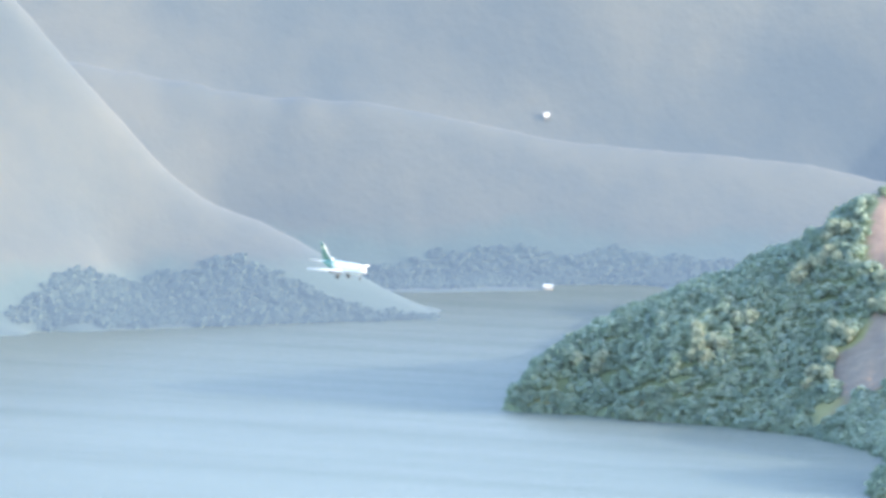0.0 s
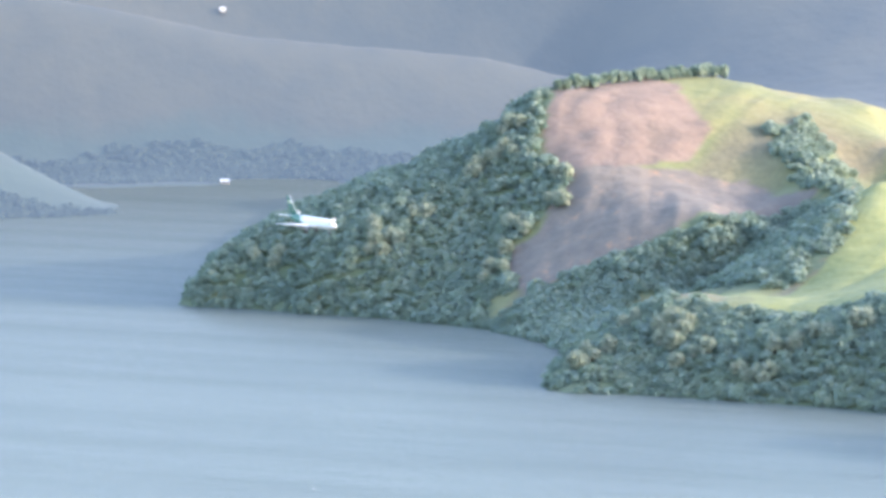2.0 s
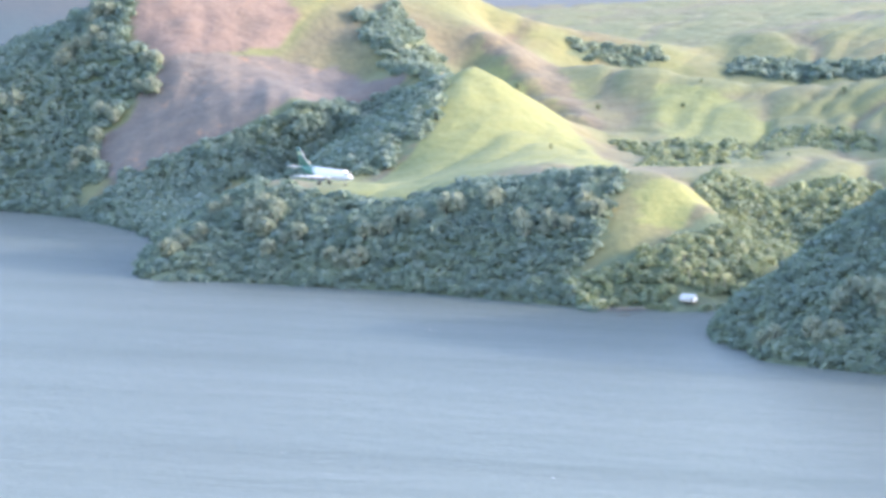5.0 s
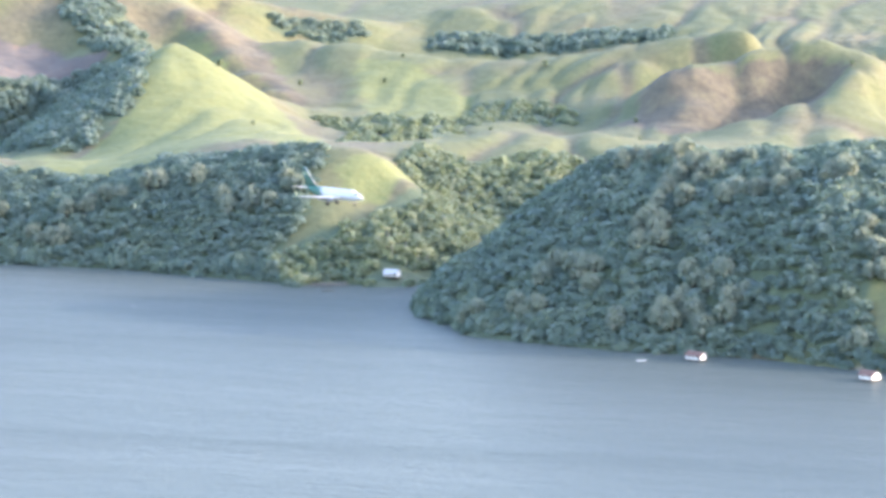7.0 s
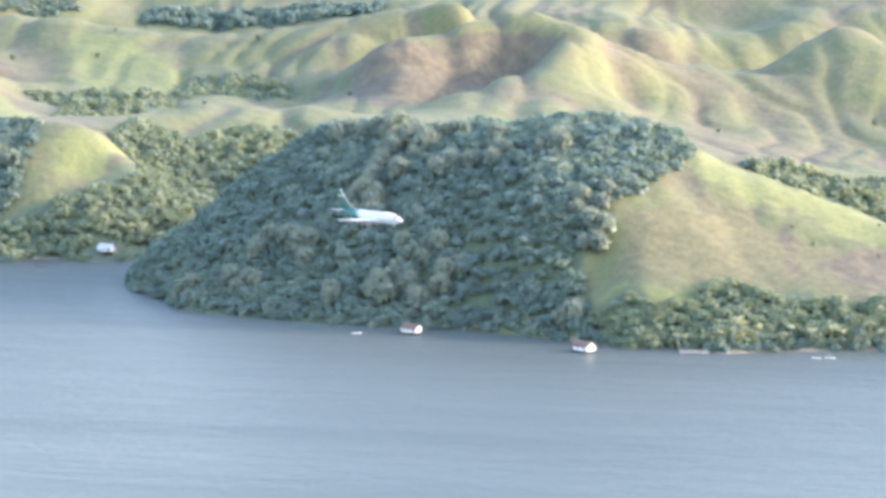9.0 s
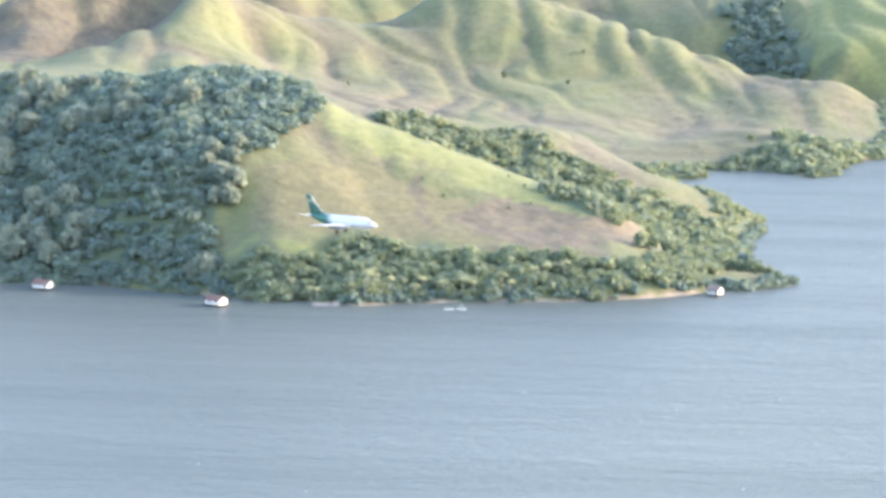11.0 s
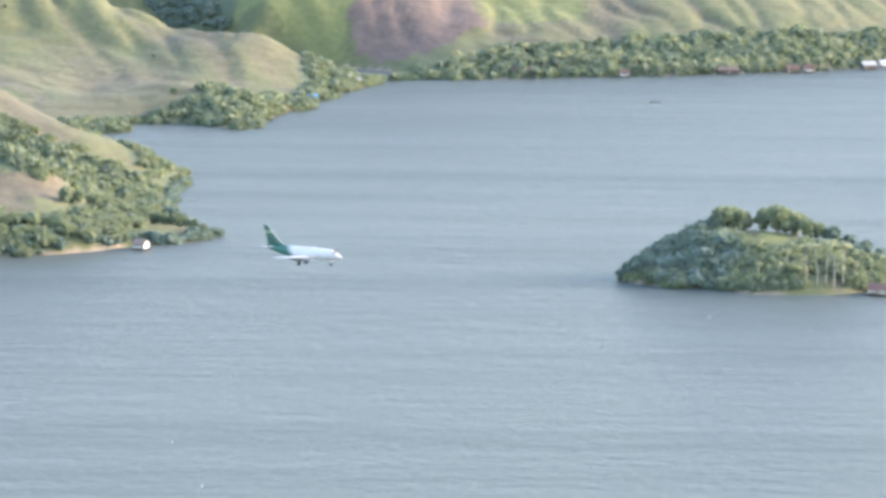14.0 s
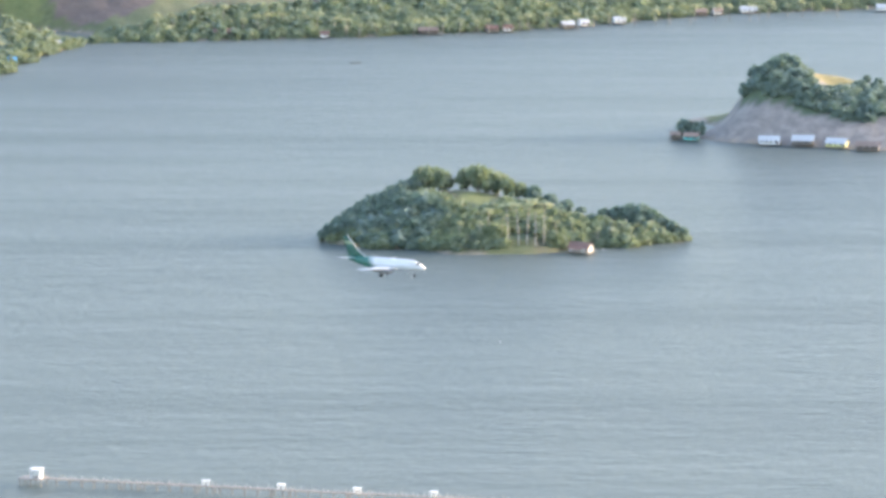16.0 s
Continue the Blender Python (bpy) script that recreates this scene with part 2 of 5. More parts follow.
# ---- the land: hills raised over shore lines, ridges and hollows (metres) ----
LINES = {
    "far_shore": [(-2707, 3688, 0), (-2526, 3793, 0), (-2300, 3906, 0), (-2213, 3987, 0), (-2125, 4047, 0), (-2000, 4156, 0)],
    "far_foot": [(-2780, 3790, 36), (-2560, 3942, 34), (-2370, 4047, 30), (-2223, 4118, 27), (-2038, 4235, 37)],
    "far_mid": [(-2875, 3793, 219), (-2706, 3928, 207), (-2575, 4027, 176), (-2482, 4085, 168), (-2386, 4142, 149), (-2309, 4185, 131), (-2196, 4257, 119), (-2097, 4307, 108), (-2022, 4342, 90)],
    "far_top": [(-3057, 3893, 309), (-2924, 3994, 320), (-2741, 4122, 308), (-2549, 4243, 274), (-2351, 4356, 296), (-2198, 4435, 256), (-1991, 4532, 245), (-1779, 4619, 211)],
    "far_valley": [(-1820, 3896, 84), (-1702, 4003, 86), (-1600, 4099, 79)],
    "a_shore": [(-1715, 3030, 0), (-1688, 2994, 0), (-1613, 2987, 0), (-1516, 2972, 0), (-1438, 2944, 0), (-1369, 2888, 0), (-1296, 2794, 0)],
    "a_crest": [(-1689, 2997, 15), (-1677, 3021, 35), (-1651, 3058, 59), (-1622, 3090, 74), (-1591, 3118, 88), (-1557, 3140, 107), (-1518, 3154, 130), (-1491, 3155, 148), (-1452, 3206, 152), (-1405, 3271, 155), (-1367, 3320, 141), (-1294, 3316, 127)],
    "a_left_face": [(-1576, 3001, 35), (-1501, 3028, 43), (-1479, 3073, 80), (-1481, 3105, 110)],
    "a_front_spur": [(-1424, 3087, 99), (-1382, 3128, 100), (-1331, 3150, 91), (-1276, 3152, 80)],
    "a_burn_foot": [(-1416, 2970, 24), (-1375, 3000, 47), (-1326, 3022, 60), (-1277, 3054, 72)],
    "a_right": [(-1333, 3333, 138), (-1291, 3339, 124), (-1260, 3351, 112), (-1236, 3381, 105), (-1187, 3420, 93), (-1154, 3452, 87)],
    "a_gully": [(-1322, 3197, 115), (-1277, 3151, 99), (-1233, 3093, 85)],
    "a_slope": [(-1251, 3247, 110), (-1196, 3183, 83), (-1118, 3083, 59), (-1070, 3016, 51)],
    "b_shore": [(-1256, 2661, 0), (-1240, 2642, 0), (-1168, 2648, 0), (-1056, 2641, 0), (-961, 2612, 0), (-934, 2596, 0)],
    "b_crest": [(-1270, 2707, 8), (-1247, 2740, 31), (-1223, 2772, 47), (-1190, 2786, 47), (-1172, 2816, 43), (-1168, 2861, 50), (-1176, 2901, 69), (-1178, 2954, 89), (-1172, 3010, 104)],
    "b_hollow": [(-1331, 2943, 15), (-1307, 3019, 34), (-1269, 3068, 48), (-1244, 3089, 62)],
    "b_lit_foot": [(-1198, 2734, 46), (-1147, 2729, 41), (-1111, 2733, 43), (-1080, 2756, 53), (-1042, 2792, 62), (-993, 2820, 61)],
    "b_front": [(-1191, 2699, 25), (-1110, 2685, 30), (-1019, 2683, 41)],
    "knoll": [(-957, 2738, 66), (-935, 2735, 63), (-900, 2715, 46), (-946, 2667, 35)],
    "knoll_foot": [(-960, 2630, 12), (-914, 2636, 14)],
    "cove_shore": [(-939, 2582, 0), (-908, 2609, 0), (-871, 2621, 0), (-855, 2655, 0)],
    "valley": [(-1043, 2951, 53), (-1020, 3033, 52), (-991, 3127, 51), (-917, 3118, 50)],
    "mid_crest": [(-952, 2887, 59), (-908, 2922, 62), (-851, 2919, 61)],
    "slope_crest": [(-1284, 3321, 110), (-1221, 3259, 91), (-1171, 3192, 73), (-1104, 3099, 55)],
    "slope_low": [(-1255, 3214, 86), (-1193, 3162, 67), (-1140, 3097, 50)],
    "mid_front": [(-908, 2754, 36), (-867, 2694, 20)],
    "headland": [(-399, 3014, 12), (-366, 3038, 17), (-337, 3041, 14), (-302, 3005, 9)],
    "f_shore": [(-411, 2899, 0), (-371, 2911, 0), (-310, 2922, 0), (-289, 2946, 0), (-292, 3007, 0), (-269, 3042, 0), (-256, 3142, 0), (-228, 3212, 0), (-182, 3221, 0), (-108, 3238, 0), (-33, 3262, 0), (-116, 3241, 0), (-40, 3256, 0), (55, 3294, 0), (115, 3339, 0), (196, 3406, 0), (264, 3423, 0), (444, 3489, 0)],
    "c_shore": [(-843, 2527, 0), (-786, 2433, 0), (-736, 2413, 0), (-686, 2398, 0), (-609, 2392, 0), (-540, 2363, 0), (-522, 2333, 0), (-442, 2362, 0), (-360, 2385, 0), (-309, 2425, 0), (-287, 2434, 0), (-267, 2457, 0), (-283, 2498, 0), (-306, 2555, 0), (-311, 2636, 0), (-308, 2673, 0)],
    "c_crest": [(-832, 2516, 8), (-821, 2530, 22), (-805, 2541, 34), (-782, 2553, 54), (-764, 2558, 67), (-740, 2565, 83), (-672, 2574, 85), (-609, 2579, 89), (-575, 2566, 92), (-539, 2544, 86)],
    "c_face": [(-765, 2475, 25), (-704, 2461, 43), (-639, 2448, 47), (-589, 2430, 51)],
    "c_nose": [(-529, 2443, 55), (-543, 2399, 27)],
    "c_grass": [(-517, 2548, 74), (-475, 2536, 64), (-442, 2522, 54), (-394, 2509, 40), (-362, 2494, 32)],
    "c_grass_mid": [(-491, 2462, 50), (-444, 2450, 35), (-399, 2448, 28), (-368, 2432, 22)],
    "c_gully": [(-501, 2643, 46), (-447, 2622, 32), (-401, 2609, 19), (-365, 2574, 11), (-338, 2558, 5)],
    "c_back": [(-526, 2689, 62), (-454, 2743, 47), (-421, 2738, 45), (-385, 2713, 30), (-357, 2697, 23), (-329, 2680, 13)],
    "c_bench": [(-527, 2382, 23), (-499, 2388, 21), (-449, 2398, 19), (-391, 2398, 14), (-335, 2407, 12)],
    "c_point": [(-330, 2498, 4), (-304, 2483, 3), (-282, 2472, 2)],
    "c_rear_shore": [(-325, 2751, -2), (-370, 2853, -2), (-425, 2902, -2)],
    "island_shore": [(-58, 2319, 0), (-34, 2297, 0), (-9, 2282, 0), (26, 2282, 0), (58, 2290, 0), (88, 2303, 0), (107, 2314, 0), (121, 2325, 0)],
    "island_top": [(-51, 2329, 4), (-37, 2338, 9), (-21, 2345, 16), (-7, 2350, 21), (12, 2352, 21), (34, 2350, 17), (54, 2344, 11), (76, 2341, 7), (103, 2336, 4)],
    "island_back": [(-57, 2359, 0), (-15, 2410, 0), (27, 2410, 0), (83, 2389, 0), (115, 2367, 0)],
    "rock_shore": [(128, 2725, 0), (151, 2703, 0), (193, 2681, 0), (244, 2659, 0), (314, 2642, 0)],
    "rock_top": [(136, 2737, 0), (153, 2734, 2), (163, 2730, 13), (175, 2739, 28), (193, 2753, 34), (224, 2751, 29), (252, 2748, 22), (325, 2741, 18)],
    "rock_back": [(132, 2787, 0), (206, 2853, 0), (339, 2850, 0)],
    "rock_low": [(135, 2747, -3), (145, 2751, -4), (152, 2761, -4), (153, 2741, 0)],
    "bed": [(-2584, 3606, -8), (-2419, 3723, -8), (-2221, 3894, -8), (-2153, 3965, -8), (-2112, 4023, -8)],
    "bed_a": [(-2350, 3358, -10), (-2180, 3442, -10), (-2060, 3563, -10), (-1894, 3302, -10), (-1673, 2941, -10), (-1571, 2910, -10), (-1483, 2906, -10), (-1401, 2878, -10), (-1283, 2691, -10)],
    "bed_b": [(-1289, 2690, -10), (-1219, 2597, -10), (-1111, 2600, -10), (-1006, 2603, -10), (-929, 2581, -10)],
    "bed_c": [(-915, 2612, -10), (-856, 2528, -10), (-775, 2389, -10), (-674, 2355, -10), (-581, 2341, -10), (-496, 2346, -10)],
    "bed_d": [(-524, 2315, -10), (-416, 2340, -10), (-309, 2384, -10), (-260, 2451, -10), (-261, 2601, -10), (-289, 2668, -10), (-306, 2817, -10), (-345, 2923, -10)],
    "bed_e": [(-283, 2890, -8), (-258, 3039, -8), (-216, 3155, -8), (-106, 3197, -8), (5, 3223, -8)],
    "bed_f": [(-74, 2374, -10), (-55, 2302, -10), (25, 2268, -10), (107, 2304, -10), (139, 2387, -10), (103, 2548, -10), (29, 2579, -10), (-47, 2578, -10), (-71, 2472, -10), (-2, 3240, -10), (154, 3349, -10), (258, 3388, -10)],
    "bed_g": [(110, 2806, -10), (132, 2706, -10), (192, 2658, -10), (252, 2635, -10), (225, 3124, -10), (144, 2971, -10), (289, 3157, -10)],
    "bed_h": [(-1118, 2180, -15), (-802, 2315, -15)],
    "bed_i": [(-579, 2020, -15), (-289, 2082, -15)],
    "bed_j": [(-199, 1858, -15), (109, 1863, -15), (249, 2127, -15)],
    "bed_tip": [(-1823, 3187, -8), (-1897, 3330, -8), (-1974, 3460, -8), (-2048, 3669, -8), (-2153, 3965, -8), (-1759, 3098, -8), (-1825, 3210, -8)],
    "rim": [(-1150, 4700, 70), (-900, 4820, 60), (-600, 4870, 70), (-300, 4890, 50), (0, 4900, 60), (300, 4890, 60), (600, 4850, 60)],
    "c_grass_lee": [(-525, 2587, 62), (-482, 2575, 52), (-449, 2561, 42), (-400, 2549, 28), (-368, 2534, 20)],
    "c_back_lee": [(-535, 2733, 50), (-461, 2787, 35), (-428, 2782, 33), (-391, 2758, 18), (-363, 2742, 11), (-334, 2725, 1)],
    "mid_crest_lee": [(-968, 2934, 45), (-923, 2970, 48), (-865, 2967, 47)],
    "headland_lee": [(-404, 3049, 6), (-370, 3073, 11), (-341, 3076, 8), (-305, 3040, 3)],
    "a_right_lee": [(-1363, 3407, 112), (-1320, 3414, 98), (-1288, 3426, 86), (-1263, 3456, 79), (-1213, 3496, 67), (-1179, 3528, 61)],
    "far_mid_lee": [(-2917, 3849, 203), (-2746, 3986, 191), (-2613, 4086, 160), (-2518, 4145, 152), (-2421, 4203, 133), (-2343, 4246, 115), (-2228, 4319, 103), (-2128, 4370, 92), (-2052, 4405, 74)],
    "a_shallows": [(-1710, 3020, -4), (-1683, 2984, -4), (-1608, 2977, -4), (-1511, 2962, -4), (-1433, 2934, -4), (-1364, 2878, -4), (-1291, 2784, -4)],
    "b_shallows": [(-1251, 2651, -4), (-1235, 2632, -4), (-1164, 2638, -4), (-1052, 2631, -4), (-957, 2602, -4), (-930, 2586, -4)],
    "c_shallows": [(-840, 2517, -4), (-783, 2423, -4), (-733, 2402, -4), (-683, 2387, -4), (-606, 2381, -4), (-538, 2352, -4), (-520, 2322, -4), (-440, 2351, -4), (-358, 2374, -4), (-308, 2414, -4), (-286, 2423, -4)],
    "cove_shallows": [(-935, 2572, -4), (-904, 2599, -4), (-868, 2611, -4), (-852, 2645, -4)],
    "far_shallows": [(-2700, 3679, -4), (-2520, 3784, -4), (-2294, 3897, -4), (-2208, 3977, -4), (-2120, 4037, -4), (-1995, 4146, -4)],
    "island_shallows": [(-58, 2308, -4), (-34, 2286, -4), (-9, 2271, -4), (26, 2271, -4), (58, 2279, -4), (88, 2292, -4), (106, 2303, -4), (120, 2314, -4)],
    "rock_shallows": [(127, 2714, -4), (150, 2692, -4), (192, 2670, -4), (243, 2648, -4), (313, 2631, -4)],
    "f_shallows": [(-409, 2888, -4), (-370, 2900, -4), (-309, 2911, -4), (-288, 2935, -4), (-291, 2996, -4), (-268, 3031, -4), (-255, 3131, -4), (-227, 3201, -4), (-181, 3210, -4), (-108, 3227, -4), (-33, 3251, -4), (-116, 3230, -4), (-40, 3245, -4), (55, 3283, -4), (115, 3328, -4), (195, 3395, -4), (263, 3412, -4), (443, 3478, -4)],
    "ridge": [(-868, 3116, 80), (-850, 3137, 87), (-824, 3156, 91), (-800, 3171, 95), (-775, 3177, 97), (-747, 3175, 93), (-725, 3180, 84), (-707, 3203, 77)],
    "ridge_east": [(-691, 3217, 70), (-661, 3243, 66), (-634, 3249, 61), (-622, 3266, 65), (-611, 3294, 74), (-599, 3311, 83), (-577, 3320, 83), (-552, 3314, 74), (-522, 3304, 70), (-489, 3289, 61), (-464, 3277, 57), (-434, 3261, 49), (-405, 3245, 40), (-373, 3229, 32)],
    "ridge_end": [(-344, 3222, 31), (-317, 3214, 29), (-292, 3192, 19), (-280, 3168, 10)],
    "ridge_lee": [(-891, 3198, 50), (-872, 3219, 57), (-845, 3238, 61), (-821, 3253, 65), (-795, 3260, 67), (-766, 3258, 63), (-744, 3263, 54), (-725, 3286, 47)],
    "ridge_east_lee": [(-709, 3300, 40), (-678, 3326, 36), (-650, 3332, 31), (-638, 3349, 35), (-627, 3378, 44), (-614, 3395, 53), (-592, 3404, 53), (-566, 3398, 44), (-535, 3388, 40), (-502, 3373, 31), (-476, 3361, 27), (-445, 3345, 19), (-416, 3329, 10), (-383, 3313, 2)],
    "ridge_end_lee": [(-353, 3307, 1), (-325, 3299, -1), (-300, 3277, -11), (-287, 3253, -20)],
    "ridge_spur": [(-739, 3139, 85), (-743, 3112, 75), (-767, 3086, 68), (-791, 3059, 61), (-812, 3023, 50)],
    "ridge_hollow": [(-773, 3157, 66), (-793, 3126, 57), (-815, 3079, 45)],
    "ridge_ribs": [(-848, 3101, 67), (-822, 3134, 73), (-841, 3046, 51)],
    "ridge_face": [(-704, 3137, 52), (-655, 3158, 43), (-605, 3178, 38), (-556, 3202, 41), (-502, 3201, 36), (-448, 3194, 30), (-401, 3185, 25)],
    "ridge_foot": [(-643, 3027, 38), (-604, 3017, 30), (-575, 3022, 24), (-534, 3033, 18), (-492, 3046, 16), (-456, 3045, 14), (-433, 3038, 11), (-398, 3049, 12)],
    "saddle": [(-1174, 3255, 90), (-1126, 3240, 87), (-1083, 3239, 83), (-1034, 3239, 80), (-982, 3245, 81), (-944, 3256, 86), (-905, 3262, 92), (-873, 3265, 97), (-844, 3263, 98), (-820, 3248, 89)],
    "saddle_lee": [(-1199, 3326, 66), (-1151, 3311, 63), (-1107, 3310, 59), (-1057, 3310, 56), (-1004, 3317, 57), (-965, 3328, 62), (-925, 3334, 68), (-892, 3337, 73), (-863, 3336, 74), (-838, 3321, 65)],
    "saddle_face": [(-1074, 3162, 63), (-1026, 3189, 66), (-987, 3196, 66), (-947, 3198, 67), (-908, 3204, 72)],
    "saddle_foot": [(-1003, 3118, 49), (-956, 3133, 51), (-916, 3134, 56), (-881, 3108, 57)],
    "behind": [(-1140, 3436, 81), (-1078, 3435, 79), (-1020, 3442, 82), (-957, 3450, 87), (-857, 3394, 84), (-802, 3427, 89)],
    "behind_top": [(-1154, 3505, 93), (-1098, 3554, 100), (-1062, 3586, 103), (-1000, 3604, 105), (-932, 3601, 107), (-864, 3598, 104), (-793, 3532, 95), (-757, 3540, 106)],
    "behind_hollow": [(-768, 3353, 79), (-727, 3352, 76), (-691, 3370, 59), (-663, 3375, 55)],
    "behind_east": [(-727, 3485, 76), (-691, 3472, 71), (-643, 3440, 78), (-625, 3505, 90), (-577, 3513, 91)],
    "shade_valley": [(-432, 3403, 52), (-396, 3377, 34), (-368, 3340, 26), (-341, 3302, 22)],
    "field": [(-353, 3382, 54), (-337, 3413, 68), (-297, 3417, 68), (-237, 3422, 68), (-178, 3435, 60), (-115, 3458, 58)],
    "field_mid": [(-331, 3324, 36), (-289, 3327, 36), (-231, 3332, 35), (-173, 3346, 32), (-121, 3388, 37)],
    "f_slope": [(39, 3500, 45), (209, 3594, 40), (466, 3671, 40)],
    "left_shore": [(-2392, 3261, 0), (-2350, 3347, 0), (-2313, 3419, 0), (-2275, 3466, 0), (-2236, 3520, 0), (-2188, 3581, 0), (-2154, 3619, 0), (-2138, 3649, 0)],
    "left_crest": [(-2600, 3575, 242), (-2527, 3602, 197), (-2453, 3628, 153), (-2417, 3629, 132), (-2380, 3635, 105), (-2342, 3642, 88), (-2323, 3648, 82), (-2289, 3652, 67), (-2254, 3662, 47), (-2221, 3664, 31), (-2185, 3663, 15), (-2161, 3660, 4)],
    "left_spur": [(-2387, 3529, 46), (-2351, 3564, 53), (-2318, 3604, 65)],
    "left_back": [(-2676, 3680, 182), (-2602, 3708, 137), (-2526, 3736, 93), (-2489, 3737, 72), (-2451, 3744, 45), (-2412, 3751, 28), (-2393, 3758, 22), (-2358, 3762, 7), (-2322, 3773, -4), (-2288, 3775, -4), (-2252, 3775, -4), (-2227, 3772, -4)],
    "left_shallows": [(-2384, 3250, -4), (-2342, 3336, -4), (-2305, 3407, -4), (-2267, 3454, -4), (-2228, 3508, -4), (-2181, 3569, -4), (-2147, 3607, -4), (-2131, 3637, -4)],
    "bed_left": [(-2351, 3205, -9), (-2310, 3290, -9), (-2274, 3361, -9), (-2237, 3407, -9), (-2198, 3461, -9), (-2152, 3521, -9), (-2118, 3559, -9), (-2103, 3589, -9)],
    "bed_spit": [(-2157, 3707, -4), (-2148, 3726, -4), (-2126, 3669, -4), (-2157, 3764, -4), (-2195, 3779, -4), (-2118, 3715, -4)],
    "bed_strait": [(-2111, 3781, -8), (-2067, 3804, -8), (-2152, 3942, -8), (-2198, 4049, -8), (-2163, 4051, -8), (-2250, 3800, -8)],
    "rim_mid": [(-1150, 4150, 85), (-800, 4200, 75), (-500, 4200, 70), (-200, 4050, 60), (200, 4100, 50), (500, 4200, 55)],
}


def along(line, step=55.0):
    """The line's points with more between them, no further apart than the step."""
    out = [line[0]]
    for a, b in zip(line, line[1:]):
        n = max(1, math.ceil(math.dist(a[:2], b[:2]) / step)) if math.dist(a[:2], b[:2]) < 260 else 1
        out += [tuple(p + (q - p) * i / n for p, q in zip(a, b)) for i in range(1, n + 1)]
    return out


CONTROL = np.array([p for line in LINES.values() for p in along(line)], float)


def even_noise(x, y, size, seed):
    """Smooth noise from -1 to 1 on a lattice of that size."""
    r = np.random.RandomState(seed).rand(256, 256) * 2 - 1
    u, v = x / size, y / size
    i, j = np.floor(u).astype(int), np.floor(v).astype(int)
    u, v = u - i, v - j
    u, v = u * u * (3 - 2 * u), v * v * (3 - 2 * v)
    at = lambda a, b: r[a % 256, b % 256]
    return (at(i, j) * (1 - u) + at(i + 1, j) * u) * (1 - v) + (at(i, j + 1) * (1 - u) + at(i + 1, j + 1) * u) * v


SOFT = 14.0


def strait(y):
    """Where the near hills end and the far mountains begin, from east to west."""
    return np.interp(y, [3000, 3300, 3700, 4000, 4300, 5000], [-2050, -1900, -1640, -1440, -1260, -1000])


def spans(x, y):
    return np.sqrt((x[:, None] - CONTROL[None, :, 0]) ** 2 + (y[:, None] - CONTROL[None, :, 1]) ** 2 + SOFT ** 2)


_k = spans(CONTROL[:, 0], CONTROL[:, 1])
_n = len(CONTROL)
_a = np.zeros((_n + 1, _n + 1))
_a[:_n, :_n] = _k + np.eye(_n) * -1.5
_a[:_n, _n] = _a[_n, :_n] = 1
WEIGHT = np.linalg.solve(_a, np.append(CONTROL[:, 2], 0))


def height(x, y, rough=True):
    """The land's height at arrays of places."""
    x, y = np.asarray(x, float).ravel(), np.asarray(y, float).ravel()
    z = np.concatenate([spans(x[s:s + 20000], y[s:s + 20000]) @ WEIGHT[:-1] for s in range(0, len(x), 20000)]) + WEIGHT[-1]
    if rough:
        high = np.clip(z / 30, 0, 1) * np.interp(x + 0.2 * (y - 3000), [-1150, -950], [0.6, 1.0]) * np.where((x > -560) & (y < 2720), 0.35, 1.0) * np.interp(y, [3420, 3560], [1.0, 0.45])
        high = high * np.interp(x - strait(y), [-60, 60], [0.3, 1.0])
        eroded = np.clip(1.3 - np.hypot((x + 1370) / 85, (y - 3055) / 95), 0, 1)
        high = high * (1 - 0.75 * eroded)
        wx, wy = x + 14 * even_noise(x, y, 60, 31), y + 14 * even_noise(x, y, 60, 32)
        wx = wx + np.interp(x, [-1000, -700], [0.0, 0.4]) * (wy - 3150)
        gully = np.minimum(np.abs(even_noise(wx, wy * 0.28, 40, 3)), 0.4)
        small = np.minimum(np.abs(even_noise(wx, wy * 0.28, 18, 4)), 0.35)
        z = z + high * (7.5 * (gully - 0.25) + 7.5 * (small - 0.22) + 1.5 * even_noise(x, y, 75, 5)) + 0.5 * even_noise(x, y, 9, 9)
        z = z + eroded * 5.5 * (np.minimum(np.abs(even_noise(0.91 * x + 0.41 * y, (0.91 * y - 0.41 * x) * 0.08, 8, 41)), 0.45) - 0.25)
    return z


def inside(x, y, ring):
    """Which places lie inside a ring of corners."""
    x, y = np.asarray(x), np.asarray(y)
    hit = np.zeros(x.shape, bool)
    for (ax, ay), (bx, by) in zip(ring, ring[1:] + ring[:1]):
        if ay != by:
            hit ^= ((ay > y) != (by > y)) & (x < (bx - ax) * (y - ay) / (by - ay) + ax)
    return hit


def grid_mesh(name, xs, ys, keep, step_cover):
    """A sheet of land on a square grid, only where keep() holds."""
    gx, gy = np.meshgrid(xs, ys)
    z = height(gx, gy).reshape(gx.shape)
    use = keep(gx, gy, z)
    quad = use[:-1, :-1] | use[1:, :-1] | use[:-1, 1:] | use[1:, 1:]
    number = np.arange(gx.size).reshape(gx.shape)
    f = np.stack([number[:-1, :-1][quad], number[:-1, 1:][quad], number[1:, 1:][quad], number[1:, :-1][quad]], 1)
    used, f = np.unique(f, return_inverse=True)
    f = f.reshape(-1, 4)
    co = np.stack([gx.ravel()[used], gy.ravel()[used], z.ravel()[used]], 1)
    me = quads(name, co, f)
    for key, values in step_cover(co).items():
        me.attributes.new(key, "FLOAT", "POINT").data.foreach_set("value", np.asarray(values, np.float32))
    return me


